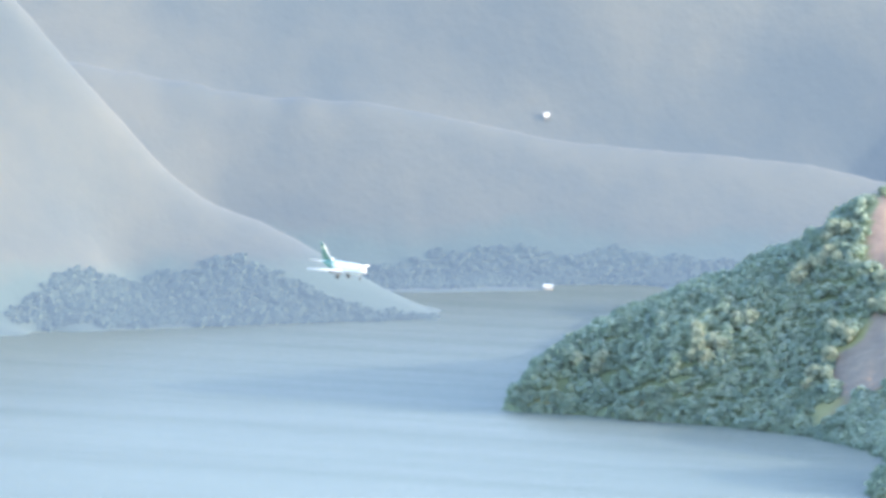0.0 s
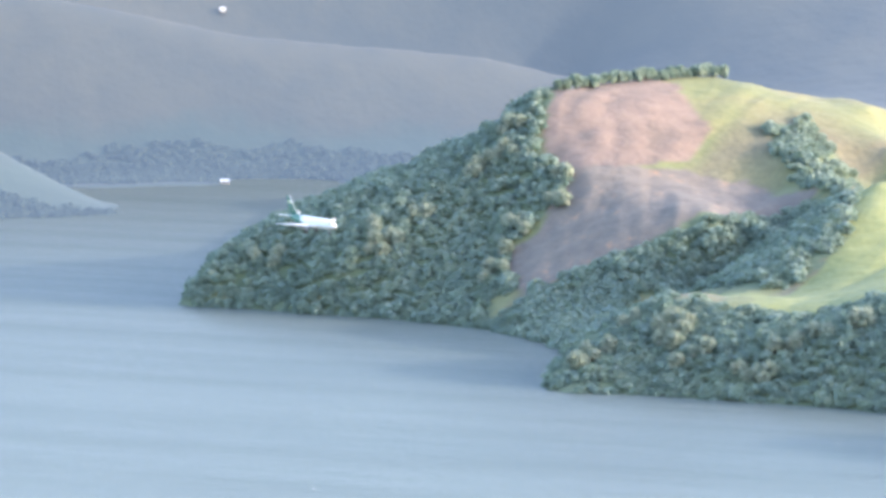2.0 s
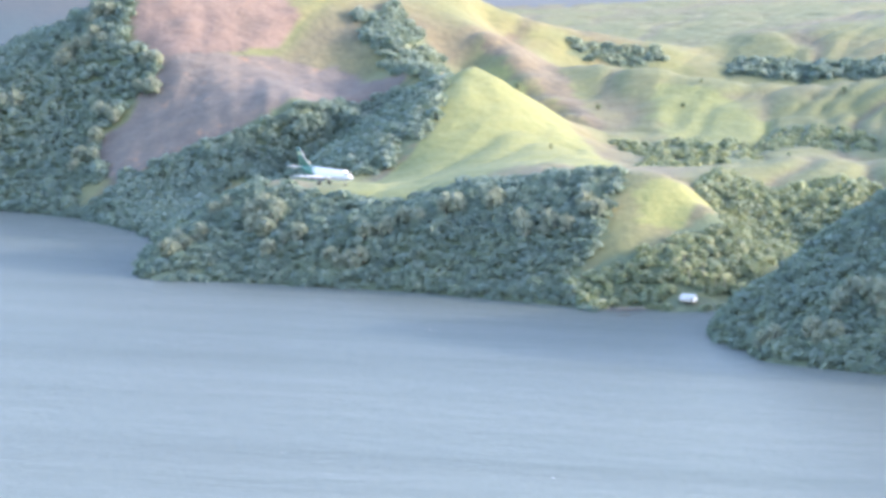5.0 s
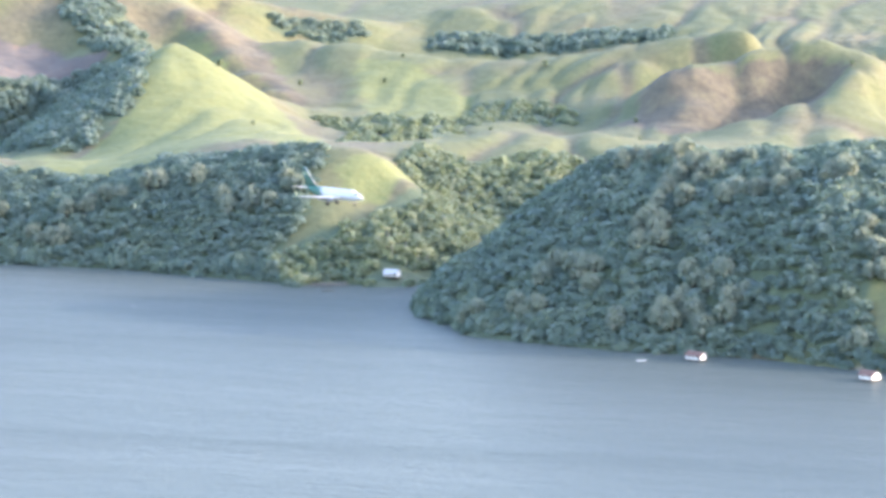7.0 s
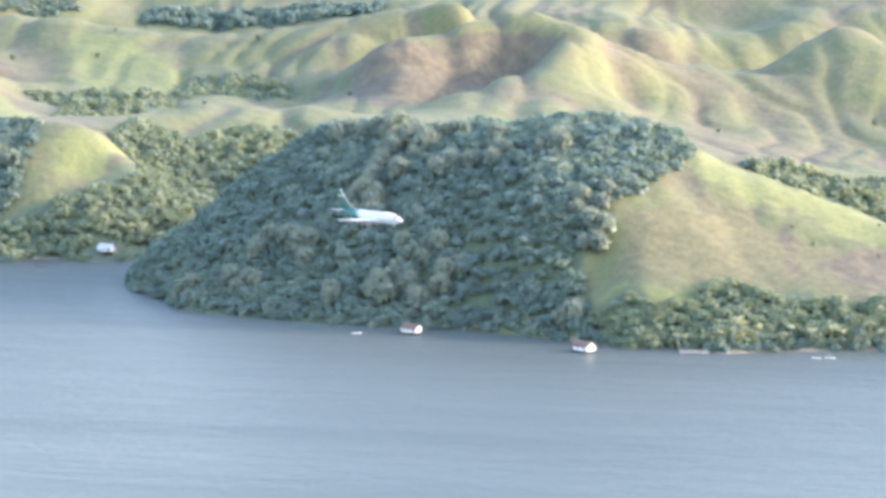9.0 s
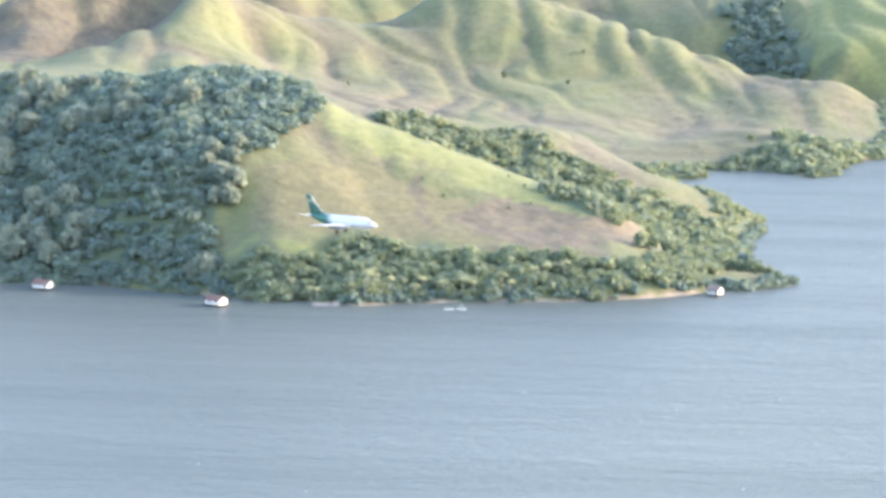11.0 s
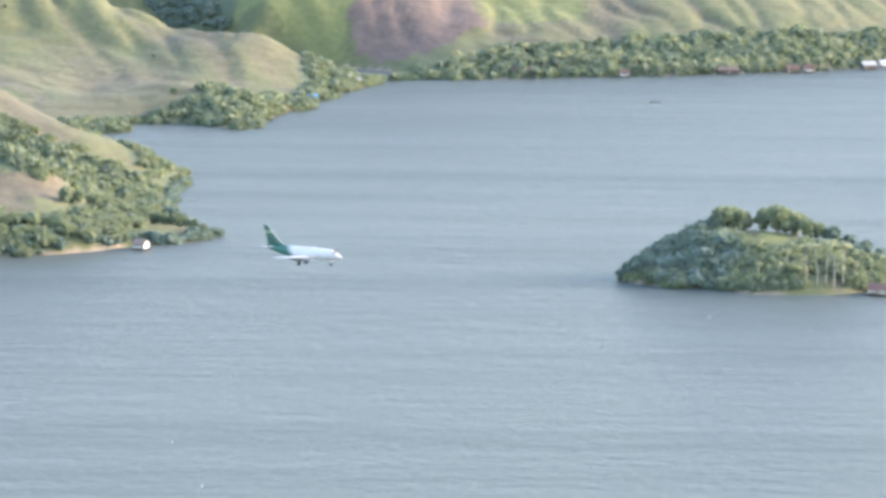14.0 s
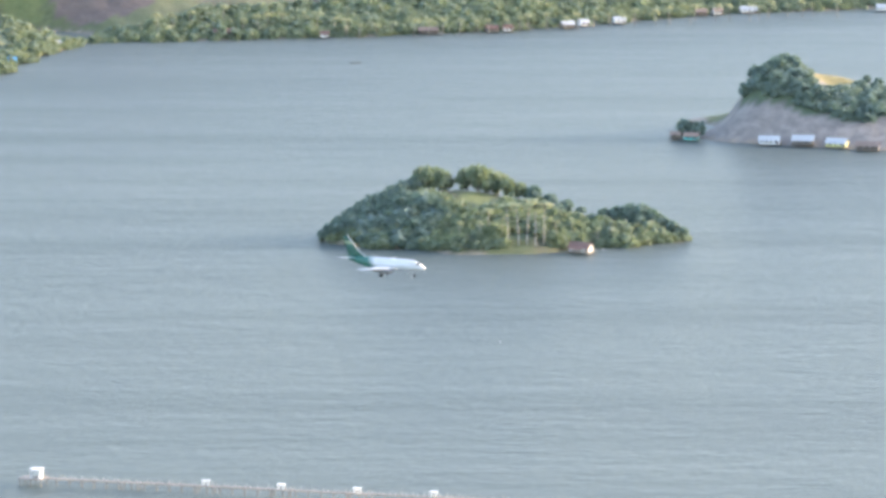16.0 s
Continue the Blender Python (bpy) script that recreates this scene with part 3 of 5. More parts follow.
def quads(name, co, f, smooth=True):
    me = bpy.data.meshes.new(name)
    n = f.shape[1]
    me.vertices.add(len(co))
    me.vertices.foreach_set("co", np.asarray(co, np.float32).ravel())
    me.loops.add(f.size)
    me.loops.foreach_set("vertex_index", f.astype(np.int32).ravel())
    me.polygons.add(len(f))
    me.polygons.foreach_set("loop_start", np.arange(0, f.size, n, dtype=np.int32))
    me.polygons.foreach_set("use_smooth", np.full(len(f), smooth))
    me.update(calc_edges=True)
    me.validate()
    return me


# ---- what covers the land: rings of corners (metres) ----
COVER = {
    "lush": [
        [(-1318, 2987), (-1218, 2851), (-1173, 2826), (-1168, 2866), (-1176, 2906), (-1180, 2969), (-1251, 3215), (-1216, 3202), (-996, 2830), (-1054, 2825), (-1080, 2756), (-1111, 2733), (-1147, 2729)],
        [(-947, 2731), (-931, 2736), (-910, 2759), (-915, 2689), (-941, 2685)],
        [(-628, 2969), (-505, 2535), (-442, 2522), (-392, 2494), (-371, 2619), (-372, 2462), (-419, 2475), (-467, 2492), (-512, 2493)],
        [(-550, 2393), (-528, 2387), (-498, 2394), (-504, 2382), (-549, 2388)],
        [(-366, 3440), (-351, 3333), (-303, 3314), (-267, 3290), (-275, 3336), (-283, 3440)],
        [(-1107, 3210), (-1056, 3206), (-994, 3129), (-1012, 3027), (-1093, 3147)],
        [(1, 2337), (8, 2343), (26, 2343), (29, 2327), (9, 2321)],
        [(-177, 3423), (-114, 3438), (-111, 3358), (-164, 3331), (-182, 3363)],
    ],
    "straw": [
        [(-540, 2441), (-523, 2470), (-463, 2472), (-436, 2457), (-385, 2450), (-360, 2479), (-346, 2446), (-393, 2408), (-451, 2408), (-494, 2405), (-536, 2396)],
        [(-1273, 3303), (-1220, 3211), (-1150, 3136), (-1057, 2978), (-1062, 2950), (-1173, 3143), (-1246, 3233)],
        [(-433, 2953), (-409, 3038), (-371, 3078), (-336, 3031), (-325, 2992), (-385, 2965), (-418, 2946)],
    ],
    "dead": [
        [(203, 2750), (212, 2762), (236, 2756), (232, 2736), (218, 2728), (206, 2730)],
    ],
    "earth": [
        [(-434, 2462), (-410, 2476), (-374, 2472), (-350, 2496), (-341, 2446), (-379, 2415), (-418, 2419), (-436, 2436)],
        [(-468, 2476), (-462, 2477), (-450, 2419), (-456, 2412)],
        [(-1266, 3333), (-1215, 3277), (-1091, 3067), (-1152, 3140), (-1206, 3195), (-1253, 3241)],
        [(-886, 3124), (-848, 3131), (-799, 3168), (-752, 3172), (-751, 3114), (-800, 3094), (-836, 3030), (-887, 3074)],
    ],
    "burnt": [
        [(-2027, 4301), (-1432, 3232), (-1380, 3194), (-1369, 3178), (-1380, 3135), (-1417, 3091), (-1441, 3085), (-1472, 3104), (-1475, 3124)],
        [(-284, 3430), (-281, 3380), (-274, 3336), (-265, 3305), (-247, 3285), (-207, 3278), (-176, 3331), (-200, 3374), (-222, 3430)],
    ],
    "ash": [
        [(-1441, 3085), (-1380, 3124), (-1329, 3146), (-1261, 3115), (-1293, 3091), (-1326, 3022), (-1373, 2995), (-1413, 2971), (-1435, 2983), (-1450, 3014), (-1436, 3038)],
    ],
    "rock": [
        [(115, 2690), (190, 2645), (460, 2600), (460, 2690), (240, 2730), (195, 2738), (172, 2765), (140, 2810), (112, 2790)],
    ],
}
WOODS = {
    "left_flank": [(-1692, 2995), (-1772, 3145), (-1869, 3366), (-1979, 3665), (-2075, 3953), (-1593, 3122), (-1559, 3145), (-1520, 3158), (-2030, 4294), (-1482, 3149), (-1478, 3123), (-1475, 3102), (-1441, 3085), (-1435, 3060), (-1451, 3042), (-1458, 3021), (-1431, 2979), (-1449, 2976), (-1430, 2946), (-1518, 2975), (-1613, 2987)],
    "hollow": [(-1430, 2946), (-1407, 2968), (-1373, 2995), (-1326, 3022), (-1293, 3091), (-1264, 3113), (-1187, 2982), (-1169, 2941), (-1179, 2905), (-1179, 2867), (-1205, 2862), (-1325, 2990), (-1336, 2952), (-1342, 2883), (-1337, 2863)],
    "hollow_east": [(-1413, 2966), (-1382, 2980), (-1358, 3002), (-1315, 3038), (-1284, 3105), (-1244, 3110), (-1174, 2966), (-1163, 2911), (-1174, 2885), (-1173, 2864), (-1186, 2848), (-1228, 2874), (-1322, 2996), (-1337, 2957), (-1357, 2909), (-1397, 2940)],
    "grove": [(-1340, 3212), (-1325, 3240), (-1280, 3215), (-1267, 3209), (-1235, 3103), (-1268, 3122), (-1319, 3183)],
    "front": [(-1254, 2659), (-1269, 2707), (-1239, 2721), (-1327, 2961), (-1200, 2738), (-1169, 2736), (-1129, 2731), (-1094, 2734), (-1070, 2749), (-1024, 2745), (-966, 2734), (-955, 2712), (-959, 2684), (-958, 2652), (-965, 2634), (-960, 2614), (-1056, 2642), (-1170, 2653)],
    "knoll_wood": [(-945, 2598), (-963, 2629), (-955, 2643), (-938, 2654), (-922, 2670), (-915, 2689), (-896, 2716), (-939, 2781), (-940, 2828), (-894, 2822), (-862, 2816), (-858, 2707), (-871, 2661), (-875, 2644), (-897, 2616)],
    "valley": [(-1088, 3051), (-1030, 2960), (-1001, 2860), (-985, 2990), (-969, 3080), (-922, 3105), (-930, 3141), (-992, 3159), (-1009, 3137), (-1009, 3060), (-1059, 3100)],
    "saddle_wood": [(-1128, 3436), (-1077, 3440), (-1029, 3442), (-949, 3449), (-940, 3428), (-1010, 3410), (-1063, 3401), (-1119, 3400)],
    "dark_slope": [(-842, 2523), (-857, 2581), (-864, 2663), (-805, 2541), (-850, 2773), (-839, 2807), (-828, 2868), (-759, 2908), (-604, 2555), (-671, 2996), (-543, 2548), (-523, 2526), (-542, 2476), (-554, 2448), (-556, 2432), (-564, 2415), (-552, 2387), (-543, 2369), (-609, 2394), (-686, 2399), (-737, 2415), (-789, 2441)],
    "shore_wood": [(-542, 2343), (-545, 2383), (-515, 2380), (-499, 2388), (-486, 2406), (-450, 2403), (-420, 2399), (-378, 2406), (-338, 2427), (-320, 2515), (-305, 2431), (-361, 2388), (-442, 2364), (-524, 2342)],
    "band": [(-523, 2669), (-500, 2689), (-447, 2698), (-411, 2674), (-377, 2658), (-349, 2642), (-323, 2630), (-307, 2562), (-306, 2491), (-315, 2430), (-331, 2458), (-349, 2546), (-363, 2474), (-400, 2483), (-451, 2647), (-468, 2517)],
    "head_wood": [(-375, 2689), (-416, 2931), (-384, 2955), (-350, 2969), (-338, 2986), (-327, 3078), (-305, 3080), (-277, 3088), (-271, 3058), (-293, 3011), (-290, 2956), (-345, 2925)],
    "far_wood": [(-290, 3200), (-262, 3262), (-250, 3275), (-238, 3251), (-185, 3265), (-163, 3286), (-72, 3314), (31, 3365), (31, 3295), (-108, 3243), (-183, 3225), (-231, 3212), (-256, 3155), (-269, 3088), (-284, 3092)],
    "far_wood_east": [(-117, 3283), (-2, 3325), (117, 3408), (268, 3485), (366, 3516), (361, 3466), (264, 3430), (115, 3343), (-2, 3275), (-116, 3243)],
    "saddle_wood_west": [(-1232, 3364), (-1203, 3385), (-1179, 3402), (-1165, 3385), (-1199, 3358), (-1229, 3345)],
    "slope_wood": [(-424, 3430), (-412, 3378), (-390, 3350), (-355, 3326), (-352, 3344), (-370, 3375), (-384, 3430)],
    "island_wood": [(-59, 2324), (-40, 2330), (-21, 2340), (-4, 2340), (3, 2335), (-1, 2330), (23, 2325), (37, 2350), (54, 2339), (80, 2324), (113, 2327), (113, 2322), (88, 2308), (58, 2294), (26, 2285), (-9, 2295), (-34, 2300)],
    "island_dark": [(-58, 2329), (-40, 2330), (-21, 2340), (-7, 2340), (-1, 2330), (-5, 2310), (-4, 2295), (-34, 2305)],
    "spit_wood": [(-2385, 3345), (-2392, 3440), (-2357, 3538), (-2343, 3561), (-2308, 3589), (-2279, 3598), (-2241, 3603), (-2206, 3611), (-2174, 3616), (-2168, 3643), (-2155, 3668), (-2126, 3676), (-2118, 3652), (-2186, 3574), (-2250, 3502)],
    "strait_wood": [(-2500, 3890), (-2490, 3960), (-2428, 3995), (-2369, 4045), (-2302, 4083), (-2229, 4119), (-2100, 4170), (-1990, 4180), (-2030, 4140), (-2154, 4060), (-2242, 3995), (-2312, 3925)],
    "inlet_wood": [(-1373, 2898), (-1344, 2859), (-1264, 2711), (-1232, 2699), (-1226, 2728), (-1343, 2952), (-1362, 2939)],
    "glade_wood": [(-907, 2771), (-896, 2821), (-870, 2854), (-843, 2849), (-849, 2797), (-865, 2734), (-874, 2693), (-874, 2664), (-893, 2640), (-898, 2685)],
    "back_wood": [(-379, 2899), (-357, 2889), (-327, 2788), (-309, 2662), (-320, 2640), (-338, 2658)],
    "rock_wood": [(173, 2732), (180, 2746), (200, 2758), (207, 2744), (206, 2729), (225, 2727), (242, 2742), (300, 2745), (300, 2700), (247, 2700), (233, 2697), (213, 2703), (188, 2717), (177, 2726)],
}


def cover(co):
    x, y = co[:, 0], co[:, 1]
    wx, wy = x + 7 * even_noise(x, y, 22, 11) + 3 * even_noise(x, y, 8, 12), y + 7 * even_noise(x, y, 22, 13) + 3 * even_noise(x, y, 8, 14)
    out = {}
    for key, rings in COVER.items():
        out[key] = np.clip(sum(inside(wx, wy, r).astype(float) for r in rings), 0, 1)
    out["wood"] = np.clip(sum(inside(wx, wy, r).astype(float) for r in WOODS.values()), 0, 1)
    out["wood"] = np.maximum(out["wood"], (co[:, 2] < 6) & (x < -640))
    out["bank"] = ((co[:, 2] < 0.9) & (even_noise(x, y, 30, 17) > -0.1) & (x > -560)).astype(float)
    gx, gy = x + 14 * even_noise(x, y, 60, 31), y + 14 * even_noise(x, y, 60, 32)
    gx = gx + np.interp(x, [-1000, -700], [0.0, 0.4]) * (gy - 3150)
    out["dry"] = np.clip(1.0 - 3.4 * np.abs(even_noise(gx, gy * 0.28, 40, 3)) + 0.5 * even_noise(x, y, 90, 51), 0, 1)
    return out


def near_land(x, y, z):
    turn = np.degrees(np.arctan2(x, y))
    return (z > -4) & (np.hypot(x, y) < 4970) & (x > strait(y)) & (turn < 9.5)


ground = new("ground", grid_mesh("ground", np.arange(-1950, 830, 4.0), np.arange(2240, 4960, 4.0), near_land, cover))
ground.data.materials.append(LAND)
tagged(ground, "steep grassy green hills falling to the lake shore", "hills", kind="structure")

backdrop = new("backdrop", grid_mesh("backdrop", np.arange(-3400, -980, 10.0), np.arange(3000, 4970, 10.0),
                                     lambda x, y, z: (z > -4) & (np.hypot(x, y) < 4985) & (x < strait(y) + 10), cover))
backdrop.data.materials.append(FAR_HAZE_LAND)
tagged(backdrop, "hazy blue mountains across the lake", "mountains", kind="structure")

wm = bmesh.new()
bmesh.ops.create_circle(wm, cap_ends=True, segments=96, radius=5600)
me = bpy.data.meshes.new("water")
wm.to_mesh(me)
water = new("water", me)
me.materials.append(LAKE)
tagged(water, "calm grey-blue lake with faint wind ripples", "lake", kind="structure")


# ---- the airliner ----
def part(name, bm, mat, parent, label="", smooth=True):
    """A bmesh as one mesh object under its thing or part."""
    me = bpy.data.meshes.new(name)
    bmesh.ops.recalc_face_normals(bm, faces=bm.faces)
    for f in bm.faces:
        f.smooth = smooth
    bm.to_mesh(me)
    bm.free()
    me.materials.append(mat)
    ob = new(name, me)
    ob.parent = parent
    return tagged(ob, label)


def loft(rings):
    """A closed skin over rings of equally many corners."""
    bm = bmesh.new()
    vs = [[bm.verts.new(p) for p in r] for r in rings]
    for a, b in zip(vs, vs[1:]):
        for i in range(len(a)):
            bm.faces.new((a[i], a[(i + 1) % len(a)], b[(i + 1) % len(a)], b[i]))
    bm.faces.new(vs[0])
    bm.faces.new(vs[-1][::-1])
    return bm


def hoop(x, z, wide, tall, n=24):
    return [(x, wide * math.sin(2 * math.pi * i / n), z + tall * math.cos(2 * math.pi * i / n)) for i in range(n)]


def blade(x0, x1, y, z, thick, upright=False):
    """The outline of a wing at one place of its span, round in front and sharp behind."""
    out = []
    for u, v in ((0, 0), (0.08, 0.6), (0.3, 1), (0.65, 0.7), (1, 0.08), (1, -0.08), (0.65, -0.4), (0.3, -0.6), (0.08, -0.45)):
        a, b = x0 + (x1 - x0) * u, thick * v
        out.append((a, b, z) if upright else (a, y, z + b))
    return out


def box(bm, x, y, z, cx, cy, cz, m=None):
    """A block of that size with slightly broken edges, its centre at the place given."""
    g = bmesh.ops.create_cube(bm, size=1, matrix=(m or Matrix()) @ Matrix.LocRotScale((cx, cy, cz), None, (x, y, z)))
    return g["verts"]


def rod(bm, a, b, r0, r1=None, n=8):
    a, b = Vector(a), Vector(b)
    d = b - a
    bmesh.ops.create_cone(bm, cap_ends=True, segments=n, radius1=r0, radius2=r0 if r1 is None else r1, depth=d.length,
                          matrix=Matrix.Translation((a + b) / 2) @ d.to_track_quat("Z", "Y").to_matrix().to_4x4())


def livery():
    """White paint in front, deep green behind a slanting edge."""
    m, n, l, b = material("airliner_livery", 0.35)
    c, s = n.new("ShaderNodeTexCoord"), n.new("ShaderNodeSeparateXYZ")
    l.new(c.outputs["Object"], s.inputs[0])
    w = n.new("ShaderNodeMath")
    w.operation = "MULTIPLY_ADD"
    l.new(s.outputs["Z"], w.inputs[0])
    w.inputs[1].default_value = 0.5
    l.new(s.outputs["X"], w.inputs[2])
    r = n.new("ShaderNodeMapRange")
    r.inputs["From Min"].default_value, r.inputs["From Max"].default_value = -17.6, -20.2
    l.new(w.outputs[0], r.inputs["Value"])
    white = ramp(n, l, noise_at(n, l, 3.0), [(0.3, (0.57, 0.57, 0.57)), (0.7, (0.63, 0.625, 0.62))])
    green = ramp(n, l, noise_at(n, l, 2.0), [(0.3, (0.022, 0.11, 0.085)), (0.7, (0.03, 0.15, 0.115))])
    l.new(blend(n, l, r.outputs["Result"], white, green), b.inputs["Base Color"])
    return m


WHITE = plain("white_paint", (0.7, 0.7, 0.7), 0.4, vary=0.04, size=2.0)
GREEN = plain("green_paint", (0.025, 0.105, 0.075), 0.45, vary=0.1, size=2.0)
YELLOW = plain("yellow_paint", (0.30, 0.36, 0.22), 0.4, vary=0.06, size=2.0)
GREY = plain("grey_metal", (0.30, 0.31, 0.33), 0.4, 0.5, size=1.0)
DARK = plain("dark_rubber", (0.03, 0.03, 0.035), 0.7, size=0.5)
GLASS = plain("dark_glass", (0.02, 0.025, 0.03), 0.08, size=1.0)

airliner = new("airliner")
tagged(airliner, "white jet airliner with green tail, wheels down, low over the lake", "airliner")
SHAPE = [(0, -0.55, 0.05, 0.05), (-0.5, -0.5, 0.5, 0.5), (-1.4, -0.35, 0.95, 0.92), (-2.6, -0.12, 1.38, 1.4), (-4.0, 0.0, 1.7, 1.78), (-5.6, 0.05, 1.86, 1.98),
         (-8, 0.05, 1.88, 2.0), (-18.5, 0.05, 1.88, 2.0), (-21.5, 0.25, 1.75, 1.8), (-24.5, 0.65, 1.38, 1.38), (-27.2, 1.05, 0.8, 0.85), (-29.3, 1.3, 0.22, 0.3)]
part("fuselage", loft([hoop(x, z, w, t) for x, z, w, t in SHAPE]), livery(), airliner)
bm = bmesh.new()
for s in (-1, 1):
    for x, y, z, turn in ((-2.35, 0.55, 1.02, 10), (-2.75, 1.12, 0.92, 35)):
        box(bm, 0.5, 0.75, 0.5, 0, 0, 0, Matrix.Translation((x, s * y, z)) @ Euler((0, radians(-32), radians(-turn * s))).to_matrix().to_4x4())
part("cockpit_window", bm, GLASS, airliner, "dark glazed cockpit windows", False)
for s in (-1, 1):
    part("wing", loft([blade(-9.6, -17.6, s * 1.2, -1.15, 0.55), blade(-12.0, -17.3, s * 5.2, -0.75, 0.4), blade(-17.3, -19.0, s * 14.2, -0.25, 0.14)]), WHITE, airliner)
    part("flap", loft([blade(-17.3, -19.3, s * 1.9, -1.75, 0.16), blade(-17.2, -18.7, s * 5.0, -1.3, 0.14), blade(-17.9, -18.9, s * 9.4, -0.75, 0.1)]), GREY, airliner)
    part("stabilizer", loft([blade(-25.4, -29.2, s * 0.7, 1.25, 0.25), blade(-28.4, -30.2, s * 5.6, 1.85, 0.1)]), WHITE, airliner)
    nacelle = part("engine", loft([[(x, s * 4.83 + a, b) for x, a, b in hoop(x, -1.6, w, w, 18)] for x, w in ((-10.2, 0.46), (-10.1, 0.54), (-10.6, 0.62), (-13.5, 0.64), (-16.0, 0.56), (-17.4, 0.42), (-17.6, 0.3))]), GREY, airliner, "grey metal engine")
    part("intake", loft([[(x, s * 4.83 + a, b) for x, a, b in hoop(x, -1.6, w, w, 18)] for x, w in ((-10.05, 0.44), (-10.15, 0.42))]), DARK, nacelle, "dark engine intake")
    bm = bmesh.new()
    box(bm, 4.2, 0.28, 0.5, -13.8, s * 4.83, -1.0)
    part("pylon", bm, WHITE, airliner)
part("fin", loft([blade(-20.3, -28.2, 0, 1.6, 0.16, True), blade(-23.4, -28.6, 0, 2.6, 0.2, True), blade(-25.4, -29.2, 0, 4.6, 0.17, True), blade(-26.4, -29.5, 0, 5.8, 0.15, True)]), GREEN, airliner, "deep green tail fin")
part("fin_band", loft([blade(-26.4, -29.5, 0, 5.8, 0.15, True), blade(-27.3, -29.8, 0, 6.8, 0.13, True)]), YELLOW, airliner, "pale yellow band across the fin")
part("fin_tip", loft([blade(-27.3, -29.8, 0, 6.8, 0.13, True), blade(-28.7, -30.4, 0, 8.5, 0.1, True)]), GREEN, airliner, "deep green fin tip")
bm = bmesh.new()
EDGE = [(-20.3, 0, 1.6), (-23.4, 0, 2.6), (-25.4, 0, 4.6), (-28.7, 0, 8.5)]
for a, b in zip(EDGE, EDGE[1:]):
    rod(bm, a, b, 0.11, n=8)
part("fin_edge", bm, WHITE, airliner, "bright metal leading edge of the fin")
bm = bmesh.new()
rod(bm, (-4.2, 0, -1.6), (-4.0, 0, -3.3), 0.14)
part("nose_gear", bm, GREY, airliner)
for s in (-1, 1):
    bm = bmesh.new()
    rod(bm, (-4.0, s * 0.12, -3.3), (-4.0, s * 0.36, -3.3), 0.36, n=14)
    part("wheel", bm, DARK, airliner, "dark rubber wheel", False)
    bm = bmesh.new()
    rod(bm, (-15.2, s * 2.6, -1.3), (-15.1, s * 2.6, -3.6), 0.2)
    box(bm, 1.5, 0.08, 1.5, -15.2, s * 2.25, -2.3)
    part("main_gear", bm, GREY, airliner)
    for k in (-0.5, 0.2):
        bm = bmesh.new()
        rod(bm, (-15.1, s * 2.6 + k, -3.6), (-15.1, s * 2.6 + k + 0.34, -3.6), 0.54, n=14)
        part("wheel", bm, DARK, airliner, "dark rubber wheel", False)
LAMP = plain("landing_light", (1.0, 0.95, 0.85), 0.3, glow=0.9, vary=0.0)
for s in (-1, 1):
    bm = bmesh.new()
    bmesh.ops.create_uvsphere(bm, u_segments=10, v_segments=6, radius=0.16, matrix=Matrix.Translation((-9.9, s * 2.0, -1.0)))
    part("landing_light", bm, LAMP, airliner, "lit landing light")


# ---- woods, trees and palms ----
def foliage(name, stops, sheen, broad=((0.09, 0.13, 0.08), (0.17, 0.21, 0.11), (0.29, 0.31, 0.14))):
    """Leaf masses: each clump its own green, light passing through the leaves, normals eased slightly toward the sky as leaves hang."""
    m, n, l, b = material(name, 0.9, sheen=sheen)
    b.inputs["Specular IOR Level"].default_value = 0.15
    g = n.new("ShaderNodeNewGeometry")
    c = ramp(n, l, g.outputs["Random Per Island"], stops)
    # broad patches of tone; the lighter ones also imitate sunlit clumps
    c = blend(n, l, 0.5, c, ramp(n, l, noise_at(n, l, 22.0, 3.0), list(zip((0.38, 0.55, 0.68), broad))))
    l.new(c, b.inputs["Base Color"])
    ease = n.new("ShaderNodeVectorMath")
    ease.operation = "ADD"
    l.new(g.outputs["Normal"], ease.inputs[0])
    ease.inputs[1].default_value = (0, 0, 0.5)
    unit = n.new("ShaderNodeVectorMath")
    unit.operation = "NORMALIZE"
    l.new(ease.outputs[0], unit.inputs[0])
    l.new(unit.outputs[0], b.inputs["Normal"])
    t, x = n.new("ShaderNodeBsdfTranslucent"), n.new("ShaderNodeMixShader")
    l.new(c, t.inputs["Color"])
    x.inputs[0].default_value = 0.48
    l.new(b.outputs[0], x.inputs[1])
    l.new(t.outputs[0], x.inputs[2])
    l.new(x.outputs[0], n["Material Output"].inputs["Surface"])
    return m


# Leaf greens differ by light: darker for shaded woods, lighter for sunlit ones.
SHADED_LEAF = foliage("leaf_shaded", [(0.0, (0.112, 0.178, 0.115)), (0.6, (0.138, 0.198, 0.125)), (0.9, (0.165, 0.215, 0.125)), (1.0, (0.21, 0.235, 0.12))], 0.4, ((0.082, 0.132, 0.085), (0.142, 0.195, 0.118), (0.215, 0.255, 0.135)))
# sunlight on crowns rising out of shaded woods, put into paler leaves
SUNLIT_PALE_LEAF = foliage("leaf_sunlit_pale", [(0.0, (0.24, 0.28, 0.19)), (0.6, (0.31, 0.34, 0.23)), (1.0, (0.40, 0.39, 0.28))], 0.25, ((0.12, 0.16, 0.11), (0.20, 0.23, 0.15), (0.30, 0.31, 0.20)))
SUNNY_LEAF = foliage("leaf_sunlit", [(0.0, (0.18, 0.23, 0.09)), (0.6, (0.25, 0.29, 0.11)), (1.0, (0.36, 0.34, 0.15))], 0.3)
